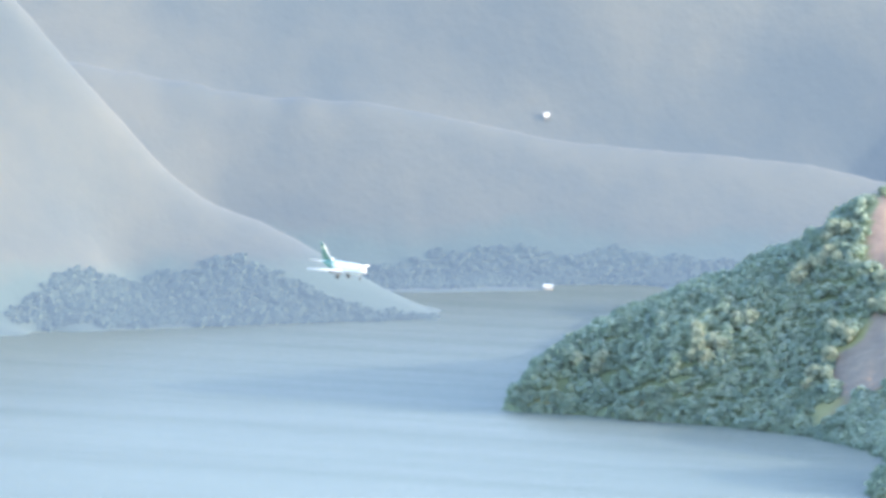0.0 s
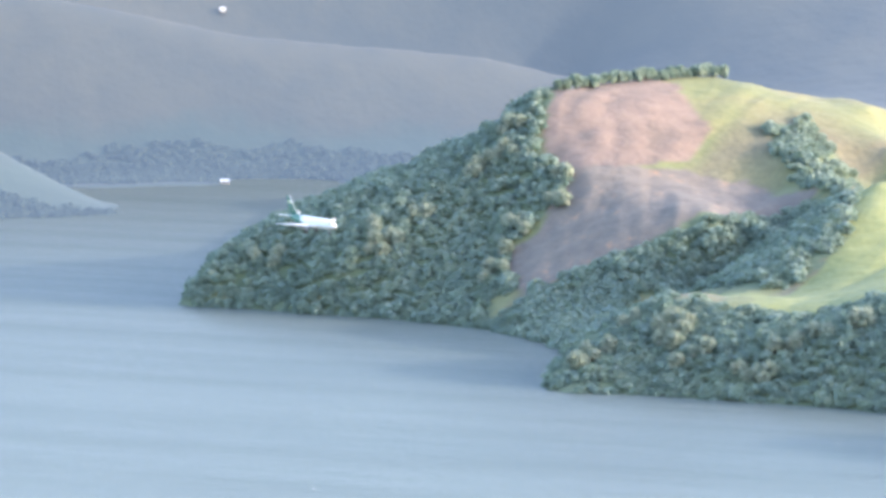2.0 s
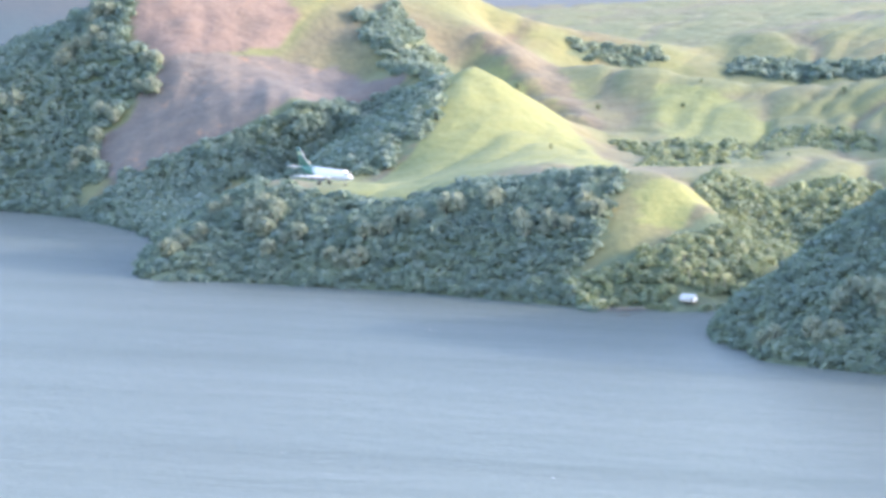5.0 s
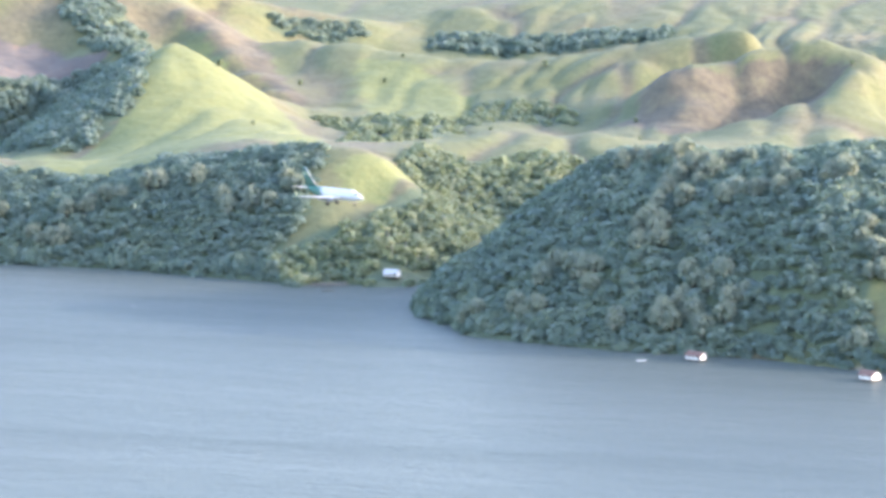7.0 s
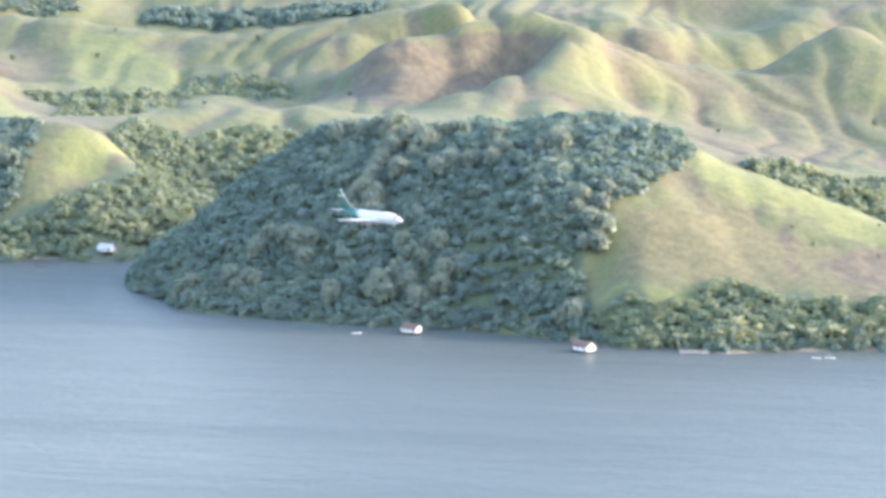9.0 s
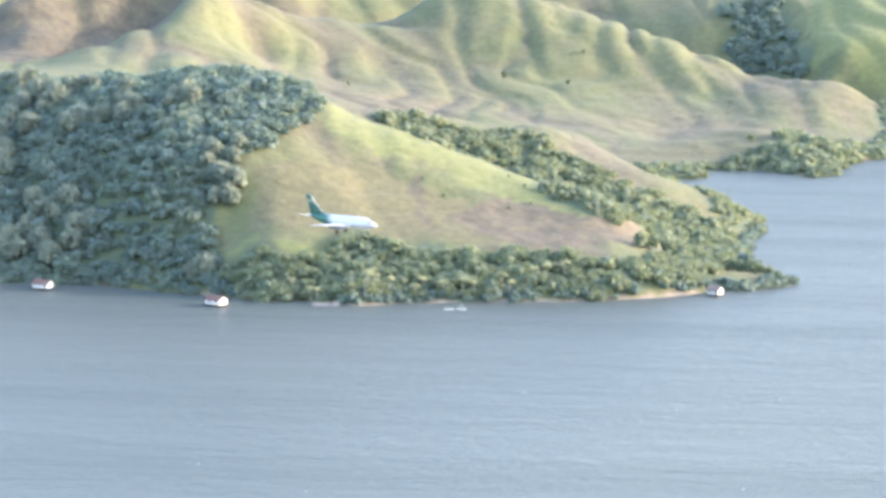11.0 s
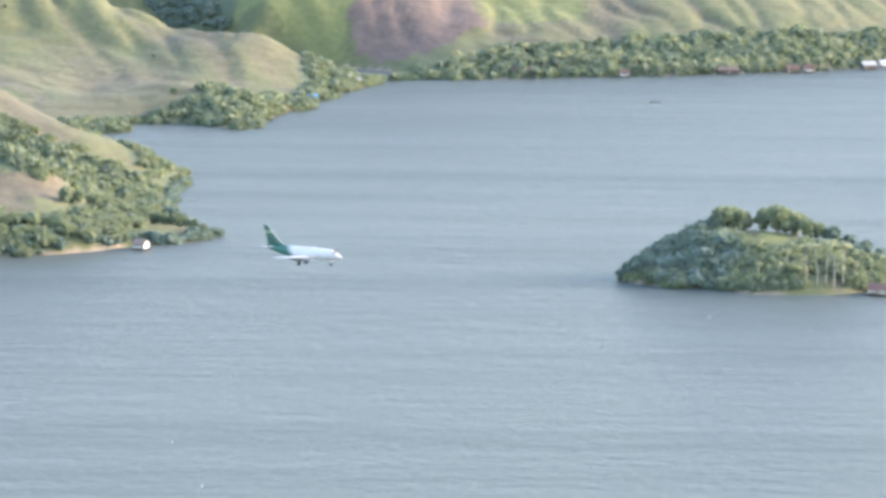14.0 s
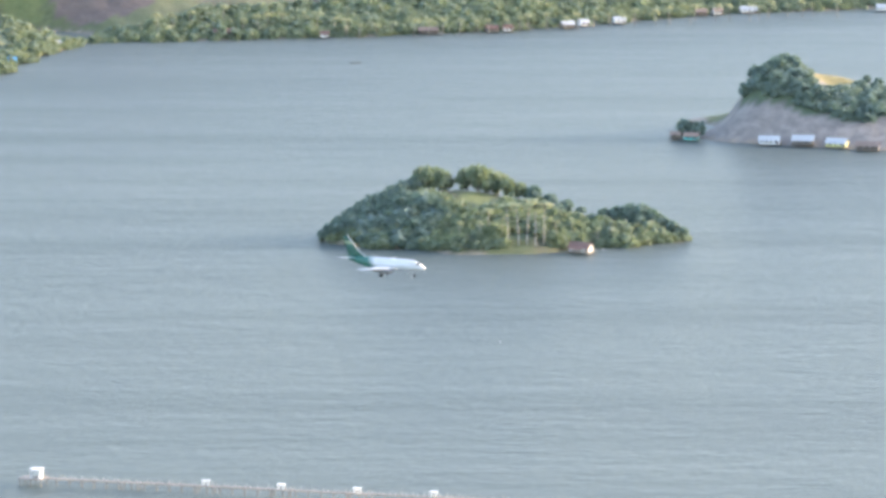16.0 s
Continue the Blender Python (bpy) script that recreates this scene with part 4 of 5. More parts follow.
BARK = plain("bark", (0.22, 0.19, 0.16), 0.9, vary=0.2)
PALM_BARK = plain("palm_bark", (0.38, 0.35, 0.30), 0.85, vary=0.15)
FROND = plain("palm_frond", (0.36, 0.36, 0.16), 0.55, vary=0.2, size=1.5)


def ico():
    bm = bmesh.new()
    bmesh.ops.create_icosphere(bm, subdivisions=1, radius=1)
    co = np.array([v.co[:] for v in bm.verts])
    f = np.array([[v.index for v in q.verts] for q in bm.faces])
    bm.free()
    return co, f


ICO, ICO_F = ico()


def crown_shape(rng, clumps=11, leaves=22, fine=1.0):
    """One crown of radius 1 and height about 1.5 over its foot: uneven clumps with loose sprays between and around them."""
    co, tri = [], []
    for k in range(clumps):
        a, r, h = rng.uniform(0, 6.283), math.sqrt(rng.rand()) * 0.72, rng.uniform(0.15, 1.0)
        if k == 0:
            r, h = 0.0, 1.1
        r *= 1.0 - 0.45 * max(0, h - 0.7)
        s = fine * rng.uniform(0.34, 0.58) * (1.1 - 0.25 * h)
        v = ICO * s * (1 + rng.uniform(-0.28, 0.28, (len(ICO), 1))) * (1, 1, rng.uniform(0.8, 1.05)) + (r * math.cos(a), r * math.sin(a), h)
        tri.append(ICO_F + sum(len(c) for c in co))
        co.append(v)
    for k in range(leaves):
        d = rng.normal(size=3)
        d /= np.linalg.norm(d)
        d[2] = abs(d[2]) * 0.9 - 0.15
        at = d * (0.85, 0.85, 0.75) * rng.uniform(0.85, 1.15) + (0, 0, 0.65)
        u, w = rng.normal(size=3) * 0.13, rng.normal(size=3) * 0.13
        tri.append(np.array([[0, 1, 2], [0, 2, 3]]) + sum(len(c) for c in co))
        co.append(np.array([at - u, at - w * 0.7, at + u, at + w]))
    return np.concatenate(co), np.concatenate(tri)


RNG = np.random.RandomState(4)
CROWNS = [crown_shape(RNG, 8, 150, 0.84) for _ in range(10)]
LOW_CROWNS = [crown_shape(RNG, 6, 110, 0.92) for _ in range(8)]


def wood(name, x, y, size, label, mat, shapes, tall=0.9, sink=0.45):
    """Many crowns over the land, joined, since nobody could count them."""
    z = height(x, y)
    co, tri, n = [], [], 0
    for i in range(len(x)):
        c, f = shapes[RNG.randint(len(shapes))]
        a, s = RNG.uniform(0, 6.283), size[i]
        t = s * tall * RNG.uniform(0.7, 1.2)
        ca, sa = math.cos(a) * s, math.sin(a) * s
        co.append(np.stack([c[:, 0] * ca - c[:, 1] * sa + x[i], c[:, 0] * sa + c[:, 1] * ca + y[i], (c[:, 2] - sink) * t + z[i]], 1))
        tri.append(f + n)
        n += len(c)
    me = quads(name, np.concatenate(co), np.concatenate(tri))
    me.materials.append(mat)
    return tagged(new(name, me), label, "trees", kind="stuff")


def scatter(ring, step, seed):
    """Places inside a ring, about a step apart."""
    r = np.random.RandomState(seed)
    a = np.array(ring, float)
    gx, gy = np.meshgrid(np.arange(a[:, 0].min() - 5, a[:, 0].max() + 5, step), np.arange(a[:, 1].min() - 5, a[:, 1].max() + 5, step))
    x, y = (gx + r.uniform(-0.45, 0.45, gx.shape) * step).ravel(), (gy + r.uniform(-0.45, 0.45, gx.shape) * step).ravel()
    keep = inside(x + 6 * even_noise(x, y, 20, 21), y + 6 * even_noise(x, y, 20, 22), ring)
    keep &= height(x, y, False) > -0.4
    keep &= np.hypot(x + 891, y - 2625) > 14
    keep &= np.hypot(x - 40, (y - 2290) * 0.9) > 11
    keep &= ~inside(x, y, [(0, 2338), (8, 2343), (26, 2343), (29, 2326), (9, 2320)])
    return x[keep], y[keep]


for i, (key, step, big, label, mat) in enumerate((
        ("left_flank", 6.6, 4.4, "dense green forest on a steep shaded hillside, darkened for the shade", SHADED_LEAF), ("hollow", 6.5, 4.3, "green forest filling a shaded hollow, darkened for the shade", SHADED_LEAF), ("hollow_east", 6.5, 4.3, "green forest filling a shaded hollow, darkened for the shade", SHADED_LEAF),
        ("inlet_wood", 6.0, 4.2, "dark green trees round a small inlet", SHADED_LEAF), ("grove", 6.5, 4.0, "dark green grove in a grassy gully", SHADED_LEAF), ("front", 6.0, 4.0, "dense dark green forest down to the lake shore", SHADED_LEAF),
        ("knoll_wood", 6.5, 3.8, "mixed green trees below a grassy knoll", SUNNY_LEAF), ("glade_wood", 7.5, 3.8, "mixed green trees and bushes in a valley mouth", SUNNY_LEAF), ("valley", 11.5, 3.8, "scattered green trees in a valley", SUNNY_LEAF),
        ("saddle_wood", 7.0, 4.0, "row of green trees behind a grassy saddle", SHADED_LEAF), ("saddle_wood_west", 7.0, 3.6, "small row of trees below a grassy crest", SHADED_LEAF), ("dark_slope", 6.0, 4.1, "dense green forest on a steep shaded slope, darkened for the shade", SHADED_LEAF),
        ("shore_wood", 5.5, 3.8, "mixed green trees along the lake shore", SUNNY_LEAF), ("band", 7.0, 3.9, "band of green trees in a gully between grass slopes", SUNNY_LEAF),
        ("back_wood", 7.0, 3.4, "scrub and small trees at the end of a grass ridge", SUNNY_LEAF), ("head_wood", 6.5, 3.9, "green trees on a low headland", SUNNY_LEAF), ("far_wood", 6.5, 4.0, "green trees along the far lake shore", SUNNY_LEAF),
        ("far_wood_east", 6.5, 4.0, "green trees along the far lake shore", SUNNY_LEAF), ("slope_wood", 7.0, 4.0, "small dark wood on a grass slope", SHADED_LEAF),
        ("island_wood", 4.4, 3.3, "dense green trees and bushes covering an island", SUNNY_LEAF), ("island_dark", 4.6, 4.8, "tall green trees on the island's shaded side, darkened for the shade", SHADED_LEAF), ("spit_wood", 6.5, 3.3, "hazy green woods along a distant spit", FAR_HAZE_LEAF), ("strait_wood", 7.5, 3.3, "hazy green woods at the foot of the mountains", FAR_HAZE_LEAF), ("rock_wood", 4.6, 3.4, "dark green trees on top of a bare hill", SHADED_LEAF))):
    x, y = scatter(WOODS[key], step * 0.92, 40 + i)
    s = 1.28 * big * np.random.RandomState(80 + i).choice([0.7, 0.85, 0.95, 1.1, 1.25], len(x)) * np.random.RandomState(90 + i).uniform(0.85, 1.15, len(x))
    wood("forest", x, y, s, label, mat, CROWNS if key in ("island_wood", "island_dark", "dark_slope", "front", "shore_wood") else LOW_CROWNS,
         1.0 if key.startswith("island") else 0.9)


# bushes and small trees along the water's edge
for i, (key, deep, label) in enumerate((("a_shore", 14, "dark bushes and trees overhanging the lake"), ("b_shore", 14, "dark bushes and trees overhanging the lake"), ("c_shore", 10, "green bushes along the lake shore"),
                                        ("island_shore", 9, "green bushes on the island's shore"), ("f_shore", 12, "green bushes along the far shore"), ("cove_shore", 10, "green bushes round a cove"))):
    r = np.random.RandomState(120 + i)
    p = np.array(along(LINES[key], 3.5))
    p = np.concatenate([p] * (4 if i < 2 else 2))
    p = p[r.rand(len(p)) < 0.8]
    away = 1 + (r.uniform((-9, -9, -2, 4, -2, -2)[i], deep, len(p)) / np.hypot(p[:, 0], p[:, 1]))
    x, y = p[:, 0] * away + r.uniform(-2, 2, len(p)), p[:, 1] * away
    land_here = (height(x, y) > -0.3) & (np.hypot(x - 40, y - 2290) > 10) & (np.hypot(x - 66, y - 2284) > 8) & (np.hypot(x + 891, y - 2628) > 13) & (np.hypot((x + 921) * 0.5, y - 2606) > 9)
    wood("shore_bushes", x[land_here], y[land_here], r.uniform(2.4, 4.6, len(x))[land_here], label, SHADED_LEAF if i < 3 else SUNNY_LEAF, LOW_CROWNS)


# ---- single trees and palms ----
def trunk_and_crown(seed, tall, mat):
    """A broad tree: tapered trunk with limbs, and an uneven crown."""
    r = np.random.RandomState(seed)
    tree = new("tree")
    bm = bmesh.new()
    rod(bm, (0, 0, -0.8), (0.2, 0.1, tall * 0.5), tall * 0.035, tall * 0.02)
    for k in range(5):
        a = k * 1.26 + r.uniform(-0.3, 0.3)
        rod(bm, (0.15, 0.08, tall * 0.38), (math.cos(a) * tall * 0.27, math.sin(a) * tall * 0.27, tall * r.uniform(0.58, 0.78)), tall * 0.014, tall * 0.006, 6)
    part("trunk", bm, BARK, tree)
    c, f = crown_shape(r, 18, 240, 0.75)
    me = quads("crown", c * (tall * 0.40, tall * 0.40, tall * 0.52) + (0, 0, tall * 0.13), f)
    me.materials.append(mat)
    ob = new("crown", me)
    ob.parent = tree
    return tree


def palm(seed, tall):
    """A coconut palm: thin leaning trunk, and drooping fronds of paired leaflets."""
    r = np.random.RandomState(seed)
    tree = new("palm_tree")
    lean = r.uniform(-0.14, 0.14)
    bm = bmesh.new()
    p = [(lean * tall * u * u, 0.1 * lean * tall * u, tall * u - 0.6 * (u == 0)) for u in (0, 0.25, 0.5, 0.75, 1)]
    for i in range(4):
        rod(bm, p[i], p[i + 1], 0.42 - 0.05 * i, 0.37 - 0.05 * i, 7)
    part("trunk", bm, PALM_BARK, tree, "pale slender trunk")
    bm = bmesh.new()
    spine = [(u * 4.7, 0, 1.1 * math.sin(u * 2.2) - 2.7 * u * u) for u in (0, 0.25, 0.5, 0.75, 1)]
    for i in range(4):
        w0, w1 = (0.35, 0.9, 0.95, 0.7, 0.12)[i:i + 2]
        for s in (-1, 1):
            bm.faces.new([bm.verts.new(v) for v in (spine[i], spine[i + 1], (spine[i + 1][0], s * w1, spine[i + 1][2] - 0.4 * w1), (spine[i][0], s * w0, spine[i][2] - 0.4 * w0))])
    first = part("frond", bm, FROND, tree, "drooping feathered frond")
    for k in range(13):
        f = first if k == 0 else new("frond", first.data)
        f.parent = tree
        f.matrix_basis = Matrix.Translation(p[-1]) @ Euler((0, radians(r.uniform(-38, 12)), radians(k * 27.7 + r.uniform(-8, 8)))).to_matrix().to_4x4()
        f["label"] = "drooping feathered frond"
    return tree


def stand(tree, x, y, label, turn=0.0, size=1.0, group=""):
    z = max(float(height([x], [y])[0]), 0.0)
    tree.matrix_basis = pose(x, y, z, 0, 0, turn) @ Matrix.Scale(size, 4)
    return tagged(tree, label, "palm" if tree.name.startswith("palm") else "tree", group)


def more(first, places, group):
    for x, y, turn, size in places:
        t = copy_thing(first, pose(x, y, max(float(height([x], [y])[0]), 0.0), 0, 0, turn))
        t.scale = (size, size, size)
        t["group"] = group


r = random.Random(8)
# tall trees on the island's crown
# the lighter leaf green here carries the sun on the hilltop
first = stand(trunk_and_crown(3, 13.0, SUNNY_LEAF), -2, 2352, "tall spreading tree on the island's hilltop, yellow-green for sunlight", group="trees on the island's hilltop")
more(first, [(x, y, r.uniform(0, 360), s) for x, y, s in ((-9, 2350, 1.2), (9, 2356, 0.7), (17, 2350, 1.2), (24, 2352, 1.0), (31, 2349, 0.95), (12, 2360, 1.1), (0, 2362, 1.0), (37, 2350, 0.8), (21, 2358, 1.15), (27, 2356, 1.05), (-4, 2357, 1.1))], "trees on the island's hilltop")
# trees on the island's shaded flank and on its low end, in the shade-darkened green
first = stand(trunk_and_crown(5, 12.0, SHADED_LEAF), -20, 2344, "tall green tree on the island's flank, darkened for shade", group="dark trees on the island")
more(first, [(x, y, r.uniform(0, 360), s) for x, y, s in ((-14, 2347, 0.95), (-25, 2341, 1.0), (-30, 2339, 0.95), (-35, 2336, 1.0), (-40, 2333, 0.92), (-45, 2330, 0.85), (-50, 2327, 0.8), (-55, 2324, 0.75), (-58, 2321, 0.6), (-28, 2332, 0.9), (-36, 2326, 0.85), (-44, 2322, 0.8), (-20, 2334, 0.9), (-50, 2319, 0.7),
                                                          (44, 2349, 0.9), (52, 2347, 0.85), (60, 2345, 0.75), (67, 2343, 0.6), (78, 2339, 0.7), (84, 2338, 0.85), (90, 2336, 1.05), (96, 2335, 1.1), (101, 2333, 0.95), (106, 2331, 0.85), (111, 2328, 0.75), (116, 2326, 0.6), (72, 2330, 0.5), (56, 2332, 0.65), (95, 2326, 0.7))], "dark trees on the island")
first = stand(palm(5, 19.0), 36, 2289, "tall slender coconut palm on the island shore", group="coconut palms on the island")
more(first, [(x, y, r.uniform(0, 360), s) for x, y, s in ((40, 2290, 1.05), (44, 2289, 0.95), (31, 2291, 0.9), (48, 2292, 1.0), (28, 2294, 0.5), (18, 2293, 0.45), (54, 2297, 0.55), (8, 2292, 0.5), (22, 2300, 0.6),
                                                          (74, 2304, 0.45), (90, 2308, 0.4))], "coconut palms on the island")
# palms along the near shore
first = stand(palm(6, 14.0), -470, 2354, "coconut palm among trees on the lake shore", group="coconut palms on the shore")
more(first, [(-500 + 8.5 * k + r.uniform(-3, 3), 2345 + 0.30 * 8.5 * k + r.uniform(0, 9), r.uniform(0, 360), r.uniform(0.5, 0.75)) for k in range(16)], "coconut palms on the shore")
more(first, [(-905 + 6 * k + r.uniform(-3, 3), 2640 + r.uniform(0, 22), r.uniform(0, 360), r.uniform(0.55, 0.85)) for k in range(7)], "coconut palms on the shore")
# palms along the far shore
first = stand(palm(7, 13.0), -190, 3236, "coconut palm on the far lake shore", group="coconut palms on the far shore")
more(first, [(-180 + 10.5 * k + r.uniform(-4, 4), 3237 + (max(0, k - 17) * 10.5) * 0.5 + r.uniform(4, 26), r.uniform(0, 360), r.uniform(0.6, 0.9)) for k in range(44)], "coconut palms on the far shore")
# a row of trees on the burnt hill's crest
first = stand(trunk_and_crown(4, 10.0, SHADED_LEAF), -1484, 3166, "dark green tree on the hill's crest", group="trees along the crest")
more(first, [(-1484 + 4.6 * k + r.uniform(-1, 1), 3166 + 6.2 * k + r.uniform(-3, 3), r.uniform(0, 360), r.uniform(0.8, 1.3)) for k in np.arange(0.5, 18, 0.5)], "trees along the crest")
# trees on the bare hill and its low point
first = stand(trunk_and_crown(9, 11.0, SHADED_LEAF), 177, 2742, "dark green tree on top of a bare hill", group="trees on the bare hill")
more(first, [(x, y, r.uniform(0, 360), s) for x, y, s in ((188, 2749, 1.0), (194, 2752, 1.15), (199, 2748, 0.95), (182, 2742, 0.8), (183, 2736, 0.8), (191, 2740, 0.9), (171, 2738, 0.55), (136, 2716, 1.15), (143, 2714, 1.05), (240, 2742, 0.6), (247, 2740, 0.7), (254, 2740, 0.6), (262, 2740, 0.65), (270, 2738, 0.6), (236, 2734, 0.5))], "trees on the bare hill")
# trees on the low point
first = stand(trunk_and_crown(12, 9.0, SUNNY_LEAF), -290, 2466, "low spreading green tree on a sandy point", group="trees on the point")
more(first, [(x, y, r.uniform(0, 360), s) for x, y, s in ((-300, 2470, 1.0), (-306, 2475, 0.9), (-310, 2480, 1.1), (-295, 2468, 0.9), (-286, 2467, 0.85), (-281, 2466, 0.75), (-276, 2464, 0.6), (-314, 2472, 1.0), (-320, 2472, 1.1), (-326, 2466, 1.1), (-332, 2462, 1.2), (-340, 2455, 1.1), (-345, 2450, 1.1))], "trees on the point")
# trees whose paler leaf colour stands in for sunlit crowns above the dark woods
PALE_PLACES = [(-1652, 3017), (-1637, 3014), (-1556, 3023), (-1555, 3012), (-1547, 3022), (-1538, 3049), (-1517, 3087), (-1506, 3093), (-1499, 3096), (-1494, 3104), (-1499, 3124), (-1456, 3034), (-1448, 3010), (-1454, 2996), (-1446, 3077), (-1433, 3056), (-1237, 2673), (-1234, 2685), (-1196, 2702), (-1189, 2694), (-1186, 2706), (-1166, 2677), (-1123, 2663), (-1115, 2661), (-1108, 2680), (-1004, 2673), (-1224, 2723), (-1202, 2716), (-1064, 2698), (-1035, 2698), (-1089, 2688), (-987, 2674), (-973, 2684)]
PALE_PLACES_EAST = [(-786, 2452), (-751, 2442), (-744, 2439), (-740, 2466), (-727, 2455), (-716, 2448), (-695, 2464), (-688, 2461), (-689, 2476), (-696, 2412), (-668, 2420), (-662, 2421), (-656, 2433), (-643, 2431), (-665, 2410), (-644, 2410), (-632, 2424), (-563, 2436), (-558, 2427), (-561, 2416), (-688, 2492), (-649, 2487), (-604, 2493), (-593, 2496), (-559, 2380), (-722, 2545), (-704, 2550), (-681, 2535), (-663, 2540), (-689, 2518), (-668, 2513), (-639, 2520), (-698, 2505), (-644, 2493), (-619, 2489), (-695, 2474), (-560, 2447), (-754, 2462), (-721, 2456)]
first = stand(trunk_and_crown(21, 13.0, SUNLIT_PALE_LEAF), *PALE_PLACES[0], "pale yellow-green tree among dark forest", group="pale trees in the forest")
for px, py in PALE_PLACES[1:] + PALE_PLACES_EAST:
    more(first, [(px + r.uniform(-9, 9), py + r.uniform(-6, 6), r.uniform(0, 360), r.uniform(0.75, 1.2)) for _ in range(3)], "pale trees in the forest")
# single trees scattered over the grass
first = stand(trunk_and_crown(14, 6.0, SUNNY_LEAF), -1140, 3010, "small green tree on a grass slope", group="trees on the grass")
more(first, [(r.uniform(-1150, -350), r.uniform(2880, 3250), r.uniform(0, 360), r.uniform(0.4, 1.0)) for _ in range(20)], "trees on the grass")
more(first, [(r.uniform(-500, -380), r.uniform(2440, 2540), r.uniform(0, 360), r.uniform(0.15, 0.4)) for _ in range(12)], "trees on the grass")


# ---- houses on the water's edge ----
RUST = plain("rusty_sheet", (0.27, 0.16, 0.13), 0.7, 0.2, vary=0.2, size=1.0)
SHEET = plain("pale_sheet", (0.52, 0.53, 0.54), 0.6, 0.0, vary=0.1, size=1.0)
BROWN_SHEET = plain("brown_sheet", (0.30, 0.22, 0.18), 0.75, vary=0.2, size=1.0)
PLASTER = plain("white_wall", (0.78, 0.77, 0.74), 0.8, vary=0.08, size=0.8)
TIMBER = plain("grey_timber", (0.20, 0.17, 0.14), 0.85, vary=0.2, size=0.5)
BLUE = plain("blue_sheet", (0.10, 0.42, 0.72), 0.6, vary=0.1, size=0.8)
YELLOW_WALL = plain("yellow_wall", (0.70, 0.66, 0.30), 0.8, vary=0.1, size=0.8)
TEAL = plain("teal_wall", (0.12, 0.45, 0.42), 0.8, vary=0.1, size=0.8)
CONCRETE = plain("pale_concrete", (0.55, 0.52, 0.48), 0.85, vary=0.15, size=0.8)


def house(x, y, turn, long, wide, label, roof, walls, tall=2.3, lift=1.0, windows=3, porch=False):
    """A gabled lake house on posts: walls, ribbed roof, door, windows, deck."""
    h = new("stilt_house")
    bm = bmesh.new()
    prof = [(-wide / 2, 0), (wide / 2, 0), (wide / 2, tall), (0, tall + wide * 0.34), (-wide / 2, tall)]
    a = [bm.verts.new((-long / 2, p, q + lift)) for p, q in prof]
    b = [bm.verts.new((long / 2, p, q + lift)) for p, q in prof]
    bm.faces.new(a[::-1])
    bm.faces.new(b)
    for i in range(5):
        bm.faces.new((a[i], a[(i + 1) % 5], b[(i + 1) % 5], b[i]))
    part("wall", bm, walls, h, smooth=False)
    slope = math.atan2(wide * 0.34, wide / 2)
    run = math.hypot(wide * 0.34, wide / 2) + 0.9
    for s in (-1, 1):
        bm = bmesh.new()
        m = Matrix.Translation((0, 0, lift + tall + wide * 0.34 + 0.1)) @ Matrix.Rotation(-s * slope, 4, "X")
        box(bm, long + 1.2, run, 0.08, 0, s * run / 2, 0, m)
        for k in range(int(long) + 2):
            box(bm, 0.12, run, 0.06, -long / 2 - 0.5 + k, s * run / 2, 0.07, m)
        part("roof", bm, roof, h, smooth=False)
    bm = bmesh.new()
    box(bm, long + 1.6, wide + 2.4, 0.2, 0, -0.5, lift - 0.1)
    part("deck", bm, TIMBER, h, "weathered timber deck", False)
    for i in range(5):
        for j in (-1, 0, 1):
            bm = bmesh.new()
            rod(bm, (-long / 2 + i * long / 4, j * wide * 0.46, -4.5), (-long / 2 + i * long / 4, j * wide * 0.46, lift - 0.2), 0.13, n=6)
            part("post", bm, TIMBER, h, smooth=False)
    for i in range(windows):
        u = -long / 2 + (i + 0.7) * long / (windows + 0.4)
        bm = bmesh.new()
        box(bm, 1.1, 0.08, 1.0, u, -wide / 2 - 0.03, lift + 1.5)
        w = part("window", bm, GLASS, h, "dark window opening", False)
        bm = bmesh.new()
        box(bm, 1.4, 0.06, 0.12, u, -wide / 2 - 0.05, lift + 0.94)
        part("sill", bm, TIMBER, w, smooth=False)
    bm = bmesh.new()
    box(bm, 0.9, 0.08, 2.0, long / 2 - 0.8, -wide / 2 - 0.03, lift + 1.0)
    part("door", bm, TIMBER, h, "dark timber door", False)
    if porch:
        bm = bmesh.new()
        box(bm, long * 0.6, 2.6, 0.07, -long * 0.1, -wide / 2 - 1.5, lift + 2.1, Matrix.Rotation(radians(4), 4, "X"))
        part("porch_roof", bm, roof, h, smooth=False)
    h.matrix_basis = pose(x, y, max(0.0, float(height([x], [y])[0]) - 0.6), 0, 0, turn)
    return tagged(h, label, "house", "houses on the lake")


house(-641.3, 2375, -24, 9.5, 5.0, "small stilt house with a rusty red roof and pale walls", RUST, PLASTER)
house(-541.2, 2334, -32, 9.5, 6.0, "white stilt house with a rusty red roof over the water", RUST, PLASTER, windows=2)
house(-302.0, 2414, -25, 6.5, 5.0, "small sunlit white house on a sandy point", BROWN_SHEET, PLASTER)
house(-889.0, 2624, -15, 8.5, 5.0, "small house with a white sheet roof by a cove", SHEET, PLASTER, lift=1.5, porch=True)
house(65.5, 2284, -25, 10.0, 6.5, "old timber stilt house with a rusty brown roof on the island", RUST, CONCRETE, windows=1, porch=True)
house(181.5, 2684, -12, 11.0, 6.0, "white stilt house with grey roof and dark windows", SHEET, PLASTER, windows=4)
house(200, 2679, -12, 11.5, 7.0, "low lake house under a pale sheet roof", SHEET, TIMBER, windows=2)
